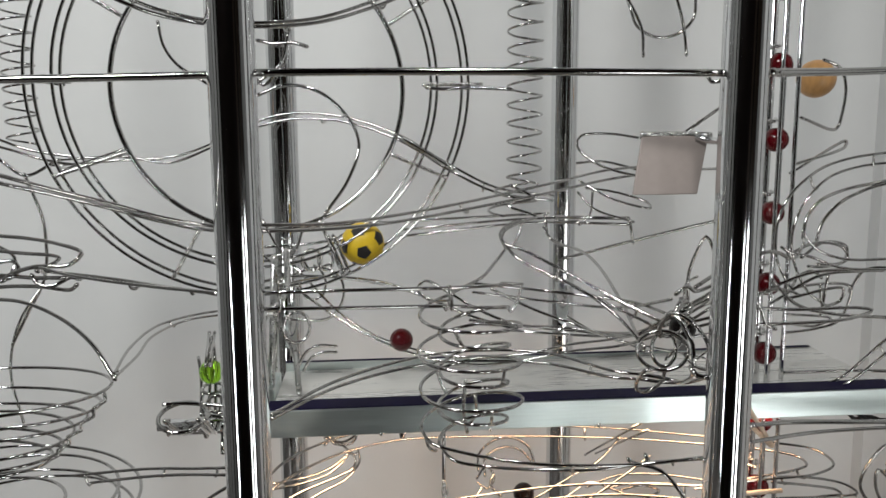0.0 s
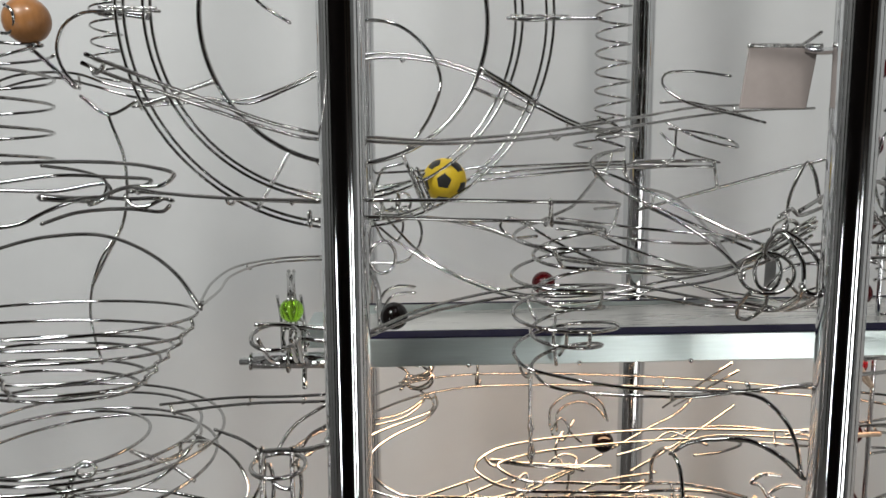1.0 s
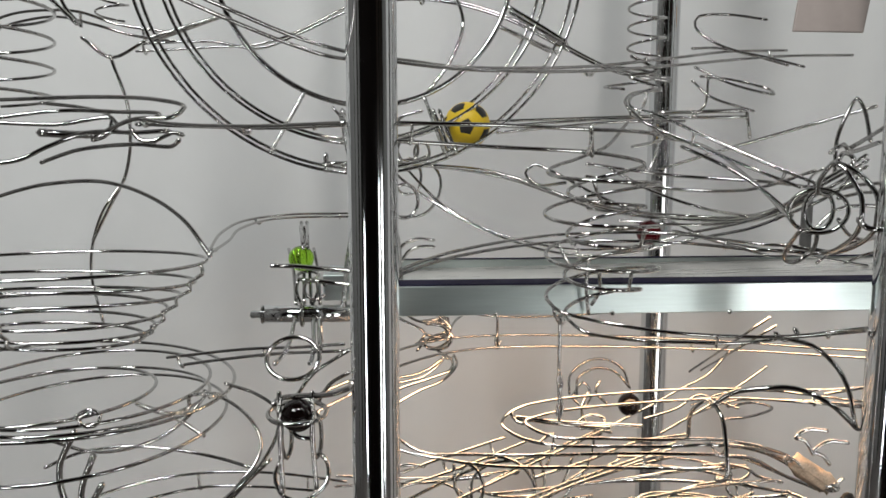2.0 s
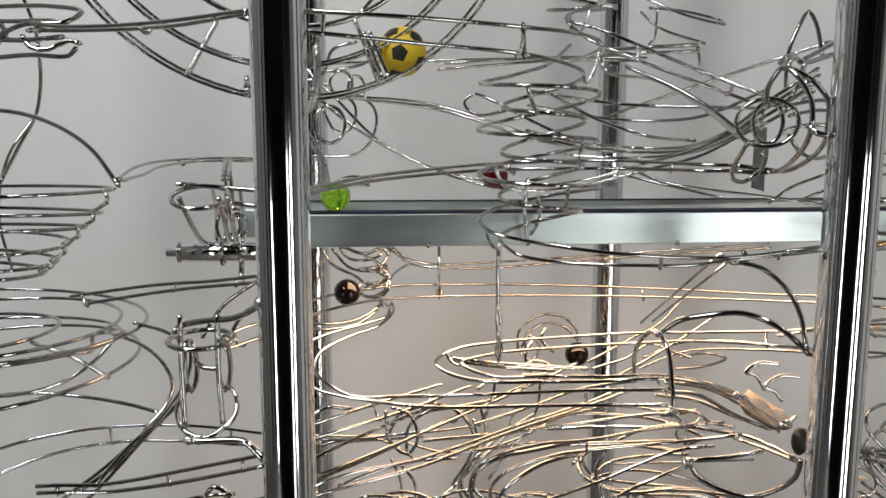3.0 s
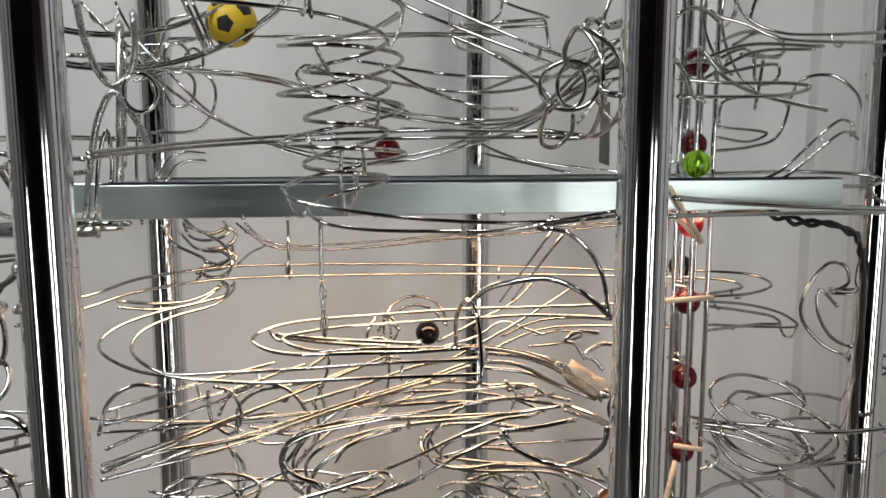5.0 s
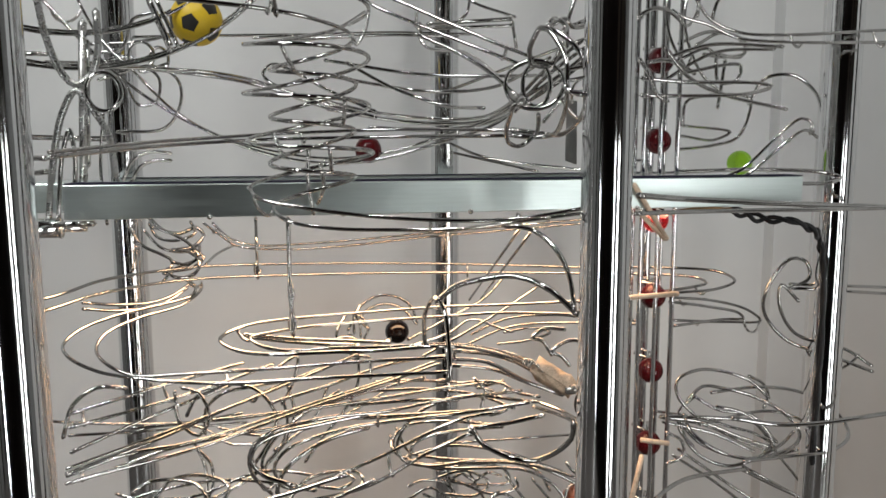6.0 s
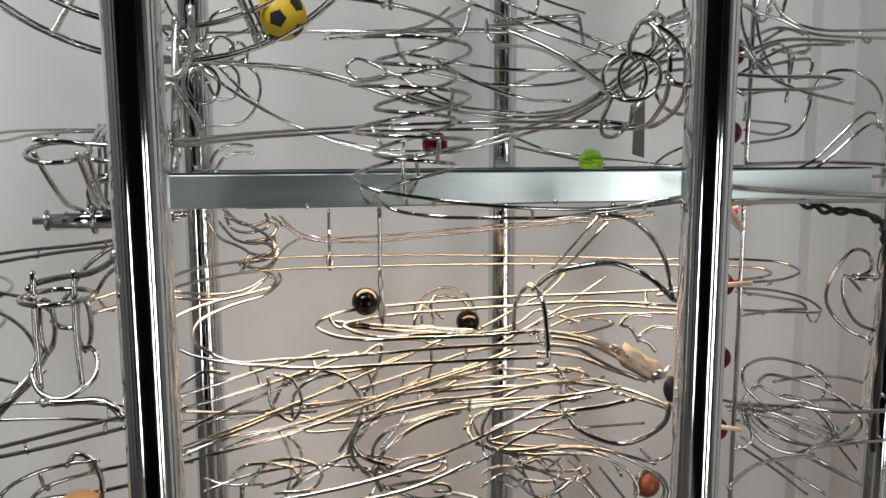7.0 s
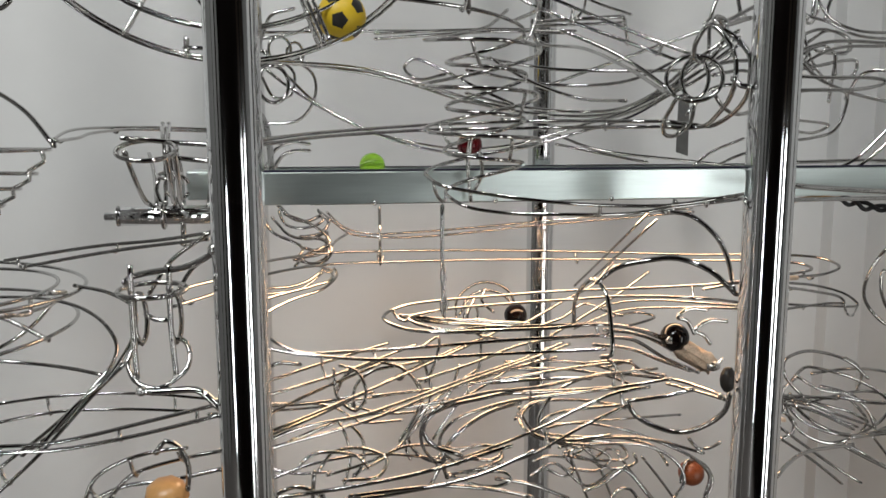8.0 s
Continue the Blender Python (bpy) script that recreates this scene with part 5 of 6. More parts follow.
wire([(-0.129, 0.2, 0.018), (-0.122, 0.2, 0.031), (-0.111, 0.2, 0.036), (-0.099, 0.2, 0.035)], "short double hook above the tray", 0.0013)
wire([(-0.124, 0.2, 0.016), (-0.118, 0.2, 0.026), (-0.109, 0.2, 0.03), (-0.099, 0.2, 0.03)], "short double hook above the tray", 0.0013)
wire([(-0.158, 0.255, 0.283), (-0.144, 0.252, 0.28), (-0.13, 0.25, 0.281), (-0.119, 0.248, 0.278)], "short clamp at the back post", 0.0016)
wire([(-0.162, 0.262, 0.252), (-0.156, 0.26, 0.247), (-0.146, 0.258, 0.256), (-0.138, 0.256, 0.265)], "short clamp at the back post", 0.0016)
wire([(-0.024, 0.165, 0.239), (-0.014, 0.165, 0.238), (0.007, 0.165, 0.239), (0.035, 0.15, 0.237)], "twisted bar tying the hoops", 0.0014)
wire([(-0.047, 0.172, 0.204), (-0.028, 0.17, 0.193), (-0.007, 0.168, 0.18)], "twisted bar tying the hoops", 0.0014)
wire([(-0.043, 0.178, 0.2), (-0.026, 0.176, 0.19), (-0.005, 0.174, 0.179)], "twisted bar tying the hoops", 0.0014)
wire([(-0.332, 0.2, 0.247), (-0.315, 0.198, 0.246), (-0.295, 0.195, 0.243)], "twisted bar tying the hoops", 0.0014)
wire([(-0.292, 0.178, 0.18), (-0.271, 0.176, 0.187), (-0.246, 0.172, 0.195)], "twisted bar tying the hoops", 0.0014)
stick([(0.196, 0.095, 0.015), (0.22, 0.095, -0.021)], "long flat pale wooden stick by the lift")
stick([(0.203, 0.1, -0.004), (0.219, 0.095, -0.021)], "thin pale wooden stick by the lift")
stick([(0.199, 0.1, -0.059), (0.232, 0.1, -0.058)], "thin pale wooden stick by the lift")
stick([(0.209, 0.1, -0.157), (0.229, 0.1, -0.161)], "pale wooden stick leaning by the lift")
stick([(0.21, 0.1, -0.168), (0.2, 0.095, -0.201)], "pale wooden stick leaning by the lift")
wire([(-0.046, 0.11, -0.074), (-0.017, 0.11, -0.078), (0.012, 0.115, -0.082), (0.042, 0.12, -0.086)], "golden-lit straight double rod", 0.0013)
wire([(-0.044, 0.115, -0.077), (-0.013, 0.115, -0.082), (0.019, 0.118, -0.086)], "golden-lit straight double rod", 0.0013)
wire([(0.004, 0.15, -0.094), (0.014, 0.152, -0.089), (0.025, 0.152, -0.092), (0.023, 0.148, -0.097), (0.007, 0.146, -0.097)], "thin bent tangled golden-lit wire", 0.0012)
wire([(0.017, 0.17, -0.079), (0.011, 0.165, -0.09), (0.016, 0.16, -0.101), (0.032, 0.16, -0.106)], "thin bent tangled golden-lit wire", 0.0012)
wire([(0.034, 0.18, -0.09), (0.026, 0.182, -0.082), (0.029, 0.184, -0.075)], "thin bent tangled golden-lit wire", 0.0012)
wire([(-0.027, 0.13, -0.1), (-0.016, 0.135, -0.096), (-0.02, 0.13, -0.114), (-0.026, 0.128, -0.124)], "thin bent tangled golden-lit wire", 0.0012)
wire([(0.067, 0.2, -0.105), (0.085, 0.205, -0.098), (0.102, 0.21, -0.091), (0.128, 0.215, -0.08), (0.147, 0.22, -0.063)], "thin bent fine golden-lit wire", 0.0012)
wire([(0.069, 0.19, -0.107), (0.096, 0.195, -0.101), (0.115, 0.2, -0.092), (0.135, 0.2, -0.099), (0.145, 0.195, -0.102)], "thin bent fine golden-lit wire", 0.0012)
wire([(0.072, 0.16, -0.107), (0.103, 0.17, -0.095), (0.135, 0.18, -0.081), (0.164, 0.19, -0.067)], "thin bent fine golden-lit wire", 0.0012)
wire([(-0.031, 0.115, -0.119), (0.005, 0.125, -0.113), (0.045, 0.14, -0.106), (0.086, 0.15, -0.105)], "thin bent fine golden-lit wire", 0.0012)
wire([(-0.017, 0.105, -0.124), (0.027, 0.12, -0.118), (0.066, 0.13, -0.114)], "thin bent fine golden-lit wire", 0.0012)
wire([(-0.065, 0.095, -0.121), (-0.017, 0.105, -0.122), (0.026, 0.112, -0.121), (0.079, 0.118, -0.118), (0.117, 0.118, -0.116)], "thin bent fine golden-lit wire", 0.0012)
wire([(-0.141, 0.085, -0.13), (-0.106, 0.105, -0.121), (-0.059, 0.125, -0.11)], "thin bent fine steel wire", 0.0012)
wire([(-0.116, 0.07, -0.136), (-0.09, 0.08, -0.131), (-0.045, 0.095, -0.13), (0.004, 0.105, -0.129)], "thin bent fine steel wire", 0.0012)

# ---- small additions under the tray and by the wooden ball ----
wire([(-0.147, 0.15, -0.058), (-0.13, 0.17, -0.064), (-0.112, 0.185, -0.066), (-0.099, 0.195, -0.063), (-0.091, 0.2, -0.058)], "dark hooked wire behind the hairpin bend", 0.0011)
wire([(-0.147, 0.15, -0.062), (-0.128, 0.17, -0.068), (-0.107, 0.185, -0.068), (-0.098, 0.192, -0.064), (-0.092, 0.198, -0.06)], "dark hooked wire behind the hairpin bend", 0.0011)
wire([(-0.395, 0.175, 0.223), (-0.383, 0.175, 0.222), (-0.37, 0.178, 0.223)], "thin steel clasp wire under the wooden ball", 0.0012)
wire([(-0.393, 0.17, 0.213), (-0.383, 0.172, 0.216), (-0.372, 0.178, 0.22)], "thin steel clasp wire under the wooden ball", 0.0012)
wire([(-0.391, 0.172, 0.229), (-0.385, 0.17, 0.229), (-0.379, 0.165, 0.235), (-0.379, 0.163, 0.243), (-0.386, 0.168, 0.248)], "thin steel clasp wire under the wooden ball", 0.0012)
wire([(-0.374, 0.178, 0.218), (-0.373, 0.178, 0.225), (-0.368, 0.176, 0.22), (-0.367, 0.178, 0.221)], "thin steel clasp wire under the wooden ball", 0.0012)
wire([(-0.121, 0.24, -0.013), (-0.112, 0.238, -0.022), (-0.1, 0.238, -0.025), (-0.088, 0.24, -0.021), (-0.083, 0.242, -0.027), (-0.09, 0.24, -0.035), (-0.104, 0.236, -0.037)], "thick curl of steel wire under the tray", 0.0015)
wire([(-0.104, 0.236, -0.037), (-0.09, 0.236, -0.039), (-0.083, 0.236, -0.043), (-0.09, 0.234, -0.05), (-0.106, 0.23, -0.052)], "thick curl of steel wire under the tray", 0.0015)

# ---- last fine wires ----
wire([(-0.116, 0.222, -0.018), (-0.105, 0.22, -0.022), (-0.092, 0.216, -0.029), (-0.084, 0.212, -0.038), (-0.091, 0.212, -0.045), (-0.102, 0.214, -0.043)], "curled steel wire under the tray", 0.0012)
wire([(-0.102, 0.218, -0.035), (-0.091, 0.215, -0.036), (-0.083, 0.21, -0.043), (-0.087, 0.21, -0.052), (-0.102, 0.214, -0.054), (-0.106, 0.216, -0.049)], "curled steel wire under the tray", 0.0012)
wire([(0.009, 0.13, -0.12), (-0.012, 0.125, -0.131), (-0.033, 0.12, -0.147), (-0.04, 0.118, -0.161), (-0.03, 0.116, -0.174), (-0.008, 0.114, -0.179)], "wide fine bend of steel wire", 0.0012)
wire([(0.127, 0.08, -0.118), (0.083, 0.09, -0.115), (0.055, 0.096, -0.127), (0.044, 0.098, -0.145), (0.047, 0.098, -0.156), (0.063, 0.096, -0.161), (0.091, 0.092, -0.158)], "wide fine bend of steel wire", 0.0012)
wire([(0.249, 0.165, -0.162), (0.272, 0.165, -0.167), (0.295, 0.165, -0.172)], "golden-lit wire in the nest", 0.0012)
wire([(0.295, 0.165, -0.172), (0.31, 0.16, -0.177), (0.331, 0.155, -0.183), (0.341, 0.15, -0.189)], "golden-lit wire in the nest", 0.0012)
wire([(0.294, 0.165, -0.175), (0.311, 0.16, -0.185), (0.336, 0.155, -0.195)], "golden-lit wire in the nest", 0.0012)
wire([(0.265, 0.15, -0.167), (0.274, 0.145, -0.179), (0.29, 0.14, -0.188), (0.31, 0.136, -0.193), (0.333, 0.136, -0.194), (0.356, 0.14, -0.192)], "wide oval steel wire loop near the lift", 0.0013)
wire([(0.267, 0.152, -0.172), (0.269, 0.148, -0.181), (0.28, 0.144, -0.193), (0.299, 0.14, -0.2), (0.311, 0.138, -0.198), (0.329, 0.138, -0.192), (0.344, 0.14, -0.186), (0.356, 0.145, -0.18)], "wide oval steel wire loop near the lift", 0.0013)
wire([(0.322, 0.15, -0.168), (0.332, 0.148, -0.178), (0.338, 0.146, -0.188), (0.333, 0.145, -0.194)], "bent wire in the nest", 0.0012)
wire([(0.25, 0.15, -0.161), (0.281, 0.15, -0.164), (0.309, 0.148, -0.167)], "dark curved bar near the lift", 0.0014)
wire([(0.277, 0.155, -0.15), (0.266, 0.155, -0.16), (0.265, 0.152, -0.173), (0.275, 0.15, -0.186)], "wide oval steel wire loop near the lift", 0.0013)
wire([(0.33, 0.165, -0.14), (0.345, 0.17, -0.148), (0.352, 0.172, -0.159), (0.349, 0.172, -0.168)], "wide oval steel wire loop near the lift", 0.0013)


# ---- wheel, springs, spirals and baskets ----
def wheel():
    """Three upright hoops in one slightly turned plane; the outer two are rail pairs on which the yellow ball rolls."""
    thing = holder("loop_track", "large upright loop of paired steel wire hoops", "loop track")
    turn = 0.1
    across, normal = Vector((1, turn, 0)).normalized(), Vector((-turn, 1, 0)).normalized()
    inner, mid, outer = ((-0.145, 0.2376), 0.1032), ((-0.1504, 0.2421), 0.1326), ((-0.1474, 0.2424), 0.1536)

    def centre(hoop):
        (x, z), _ = hoop
        return Vector((x, 0.1644 + turn * (x + 0.15), z))

    def rim(hoop, deg, side=0.0, more=0.0):
        return centre(hoop) + (across * math.cos(radians(deg)) + Vector((0, 0, 1)) * math.sin(radians(deg))) * (hoop[1] + more) + normal * side

    for hoop in (mid, outer):
        for side, more in ((-0.005, 0.0014), (0.005, -0.0014)):
            bm = bmesh.new()
            sweep(bm, [rim(hoop, 3.6 * k, side, more) for k in range(100)], 0.0012, 8, True)
            part("hoop", bm, WIRE, thing)
    bm = bmesh.new()
    sweep(bm, [rim(inner, 4 * k) for k in range(90)], 0.0019, 10, True)
    part("inner_hoop", bm, WIRE, thing, "thicker dark inner hoop")
    for deg in (27, 60, 152, 205, 245, 292, 333):
        p, q, s = rim(inner, deg), rim(outer, deg, -0.005, 0.0014), rim(outer, deg, 0.005, -0.0014)
        rod("spoke", [p, p.lerp(q, 0.5), q], 0.0015, thing, SOLDER)
        rod("spoke", [p, p.lerp(s, 0.5), s], 0.0012, thing, SOLDER)
        rod("spoke_tie", [p.lerp(q, 0.45), p.lerp(q, 0.5) - normal * 0.002, p.lerp(s, 0.56)], 0.0011, thing, SOLDER)
    for deg in (0, 180):
        for side in (-0.006, 0.006):
            p, q = rim(mid, deg, side, -0.008), rim(outer, deg, side, 0.012)
            rod("brace", [p, p.lerp(q, 0.5), q], 0.0012, thing, SOLDER)
    return thing


wheel()


def helix(x, y, z0, z1, r0, r1, turns, start=0.0, n=30, squash=1.0):
    pts = []
    total = int(abs(turns) * n)
    for k in range(total + 1):
        u = k / total
        a = start + 2 * math.pi * turns * u
        rad = r0 + (r1 - r0) * u
        pts.append(Vector((x + rad * math.cos(a), y + rad * squash * math.sin(a), z0 + (z1 - z0) * u)))
    return pts


def coil(points, label, r, name="coil_spring", category="spring"):
    bm = bmesh.new()
    sweep(bm, points, r)
    return tagged(mesh_object(name, bm, WIRE), label, category, "coils")


coil(helix(0.045, 0.147, 0.168, 0.34, 0.0125, 0.0125, 13.2, 0.4), "open steel coil spring hanging upright", 0.0009)
coil(helix(-0.334, 0.215, 0.199, 0.34, 0.0115, 0.0115, 11.5, 1.1), "open steel coil spring hanging upright", 0.0009)
coil(helix(0.04, 0.16, 0.168, 0.145, 0.0125, 0.02, 1.6, 0.4), "loose lower turns of a steel spring", 0.001)

spiral = holder("spiral_track", "tall steel wire spiral ball track", "spiral track")
def spiral_point(outer, a):
    """A place on one of the two rails of the spiral, by the angle run from the east side."""
    rad, x, z, pitch, tilt = (0.0325, -0.006, 0.0882, 0.0246, 0.0028) if outer else (0.0224, -0.004, 0.0753, 0.0243, 0.0022)
    wob = 1 + 0.03 * math.sin(a * 1.3 + 2 * outer)
    return Vector((x + rad * wob * math.cos(a), 0.059 + rad * wob * math.sin(a), z - pitch * (a - 1.5 * math.pi) / (2 * math.pi) + tilt * math.cos(a)))


for outer, first, last in ((True, 0.62 * math.pi, 7 * math.pi), (False, 0.0, 7 * math.pi)):
    bm = bmesh.new()
    line = [spiral_point(outer, first + (last - first) * k / 170) for k in range(171)]
    if outer:
        line = spline([(0.032, 0.14, 0.123), (0.018, 0.122, 0.112), (0.008, 0.108, 0.106), (-0.006, 0.098, 0.1015)])[:-1] + line
    sweep(bm, line, 0.0012)
    part("rail", bm, WIRE, spiral)
for a in (4.3, 5.3 + 2 * math.pi, 5.0 + 4 * math.pi, 2.2 + 4 * math.pi):
    p, q = spiral_point(True, a), spiral_point(False, a + 0.1)
    rod("tie", [p, p.lerp(q, 0.35) - Vector((0, 0, 0.002)), p.lerp(q, 0.8) - Vector((0, 0, 0.002)), q], 0.0011, spiral, SOLDER)
rod("stem", [(-0.006, 0.085, 0.04), (-0.007, 0.088, 0.02), (-0.004, 0.092, 0.0)], 0.0013, spiral, SOLDER)
rod("stem", [(0.0, 0.084, 0.03), (0.002, 0.09, 0.015), (-0.002, 0.094, 0.006)], 0.0013, spiral, SOLDER)


def basket(label, x, y, rows, rib_angles, name="wire_basket", squash=1.0):
    """Level wire hoops that narrow downwards, with scalloped ribs soldered to them. rows: radius, height, drift of the middle."""
    thing = holder(name, label, "wire basket", "wire baskets")
    for rad, z, dx, dy in rows:
        bm = bmesh.new()
        tilt = 0.05 * math.sin(rad * 900)
        ring_line = [Vector((x + dx + rad * math.cos(a), y + dy + squash * rad * math.sin(a), z + tilt * rad * math.cos(a + rad * 60))) for a in [2 * math.pi * k / 72 for k in range(72)]]
        sweep(bm, ring_line, 0.0012, 8, True)
        part("hoop", bm, WIRE, thing)
    for deg in rib_angles:
        pts = []
        for i, (rad, z, dx, dy) in enumerate(rows):
            u = Vector((math.cos(radians(deg)), squash * math.sin(radians(deg)), 0))
            c = Vector((x + dx, y + dy, z))
            pts.append(c + u * (rad + 0.001))
            if i + 1 < len(rows):
                n_rad, n_z, n_dx, n_dy = rows[i + 1]
                pts.append(Vector((x + n_dx, y + n_dy, (z + n_z) / 2)) + u * (n_rad + (rad - n_rad) * 0.85 + 0.003))
        rod("rib", pts, 0.0013, thing, SOLDER)
    return thing


basket("round steel wire basket narrowing downwards", -0.349, 0.122,
       [(0.098, 0.031, 0, 0), (0.09, 0.02, 0, 0), (0.081, 0.01, 0, -0.002), (0.072, 0.001, 0, -0.003), (0.064, -0.009, 0, -0.003), (0.057, -0.015, 0, -0.004)],
       (-10, 150, 260), "wire_basket", 0.58)
basket("loose nest of round steel wire hoops", -0.338, 0.12,
       [(0.103, -0.044, 0, -0.01), (0.08, -0.05, 0.004, 0.004), (0.082, -0.06, 0, 0.008), (0.062, -0.052, -0.01, -0.01), (0.093, -0.074, 0.002, 0)],
       (-20, 170), "wire_basket")
coil(helix(-0.405, 0.16, 0.215, 0.135, 0.05, 0.045, 4.2, 0.5), "wide steel wire spiral at the side", 0.0012, "spiral_wire", "wire spiral")


# ---- ball lift ----
def lift():
    thing = holder("ball_lift", "upright ball lift of thin polished rods", "ball lift")
    for dx, dy, r in ((-0.0125, -0.006, 0.0017), (-0.003, -0.0115, 0.0015), (0.0125, -0.006, 0.0018), (-0.011, 0.011, 0.0017), (0.011, 0.011, 0.0017), (0.001, 0.013, 0.0032)):
        rod("guide_rod", [(0.2335 + dx, 0.141 + dy, BASE + 0.01), (0.2335 + dx, 0.141 + dy, 0.75)], r, thing, CHROME, sides=14)
    for k in range(-6, 8):
        z = 0.009 + 0.0545 * k
        rod("cleat", [(0.2275, 0.153, z - 0.012), (0.2335, 0.143, z - 0.014), (0.2395, 0.153, z - 0.012)], 0.0014, thing, SOLDER)
    return thing


lift()


# ---- small fittings ----
def flat_board(name, corners, thick, mat, label, category):
    bm = bmesh.new()
    front = [bm.verts.new(c) for c in corners]
    back = [bm.verts.new(Vector(c) + Vector((0, thick, 0))) for c in corners]
    bm.faces.new(front[::-1])
    bm.faces.new(back)
    for i in range(4):
        bm.faces.new((front[i], front[(i + 1) % 4], back[(i + 1) % 4], back[i]))
    bmesh.ops.recalc_face_normals(bm, faces=bm.faces)
    bmesh.ops.bevel(bm, geom=list(bm.edges), offset=0.0006, segments=2, affect="EDGES", profile=0.5)
    return tagged(mesh_object(name, bm, mat), label, category)


sign = holder("sign_board", "small plain grey-brown board with a metal top edge", "board")
board = flat_board("board", ((0.0925, 0.032, 0.2025), (0.134, 0.034, 0.2025), (0.1272, 0.031, 0.168), (0.0868, 0.029, 0.168)), 0.002, PLATE, "", "")
board.parent = sign
rod("top_edge", [(0.092, 0.033, 0.2035), (0.128, 0.034, 0.2035), (0.134, 0.03, 0.203)], 0.0016, sign, SOLDER)
rod("arm", [(0.126, 0.033, 0.202), (0.132, 0.028, 0.2), (0.137, 0.012, 0.199)], 0.0022, sign, CHROME)

bell = holder("bell_clapper", "pale cork plug with curled wire ears", "clapper")
bm = bmesh.new()
a, b = Vector((0.1225, 0.066, -0.09)), Vector((0.1425, 0.054, -0.103))
bmesh.ops.create_cone(bm, cap_ends=True, segments=20, radius1=0.0056, radius2=0.0047, depth=(b - a).length,
                      matrix=Matrix.Translation((a + b) / 2) @ (b - a).to_track_quat("Z", "Y").to_matrix().to_4x4())
bmesh.ops.subdivide_edges(bm, edges=bm.edges, cuts=4)
for v in bm.verts:
    v.co += Vector((1, 1, 1)) * 0.0028 * noise.noise(v.co * 210) + Vector((0, 0, 0.0014 * noise.noise(v.co * 620)))
shade(bm)
part("plug", bm, CORK, bell)
blob("cap", (0.1415, 0.036, -0.106), 0.0062, bell, PATCH, (0.8, 0.7, 1.35))
blob("collar", (0.141, 0.053, -0.102), 0.0044, bell, SOLDER, (1.2, 1, 0.8))
rod("ear", spline([(0.1300, 0.0560, -0.0820), (0.1240, 0.0560, -0.0730), (0.1180, 0.0560, -0.0710), (0.1250, 0.0560, -0.0660), (0.1380, 0.0560, -0.0670)], step=0.002), 0.0012, bell)
rod("ear", spline([(0.1410, 0.0560, -0.0890), (0.1360, 0.0560, -0.0830), (0.1300, 0.0560, -0.0800), (0.1390, 0.0560, -0.0740), (0.1520, 0.0560, -0.0750)], step=0.002), 0.0012, bell)
rod("clip", spline([(0.1190, 0.0600, -0.0880), (0.1140, 0.0600, -0.0870), (0.1150, 0.0600, -0.0850), (0.1200, 0.0600, -0.0870), (0.1290, 0.0600, -0.0950), (0.1430, 0.0600, -0.1070), (0.1530, 0.0600, -0.1000)], step=0.002), 0.0011, bell, SOLDER)

bracket = holder("end_bracket", "short bright metal bracket plate beside the post", "bracket")
bm = bmesh.new()
box(bm, (-0.178, 0.15, -0.001), (-0.1415, 0.192, 0.0175), 0, 0.001)
part("plate", bm, TRAY, bracket)

cable = holder("cable", "black twisted cable hanging from the tray end", "cable")
for ph in (0, math.pi):
    line = spline([(0.285, 0.13, -0.006), (0.305, 0.12, -0.012), (0.32, 0.11, -0.0125), (0.34, 0.112, -0.021), (0.352, 0.125, -0.026), (0.362, 0.13, -0.05), (0.364, 0.132, -0.2)], step=0.002)
    bm = bmesh.new()
    sweep(bm, [p + Vector((0, (0.0016 + 0.0007 * math.sin(i * 0.31)) * math.cos(i * 0.55 + ph), (0.0019 + 0.0008 * math.sin(i * 0.23)) * math.sin(i * 0.55 + ph))) for i, p in enumerate(line)], 0.0016)
    part("strand", bm, RUBBER, cable)
wire([(0.235, 0.118, -0.006), (0.255, 0.118, -0.004), (0.285, 0.13, -0.006)], "bare copper coloured lead", 0.0017, "lead", "wire", mat=COPPER)


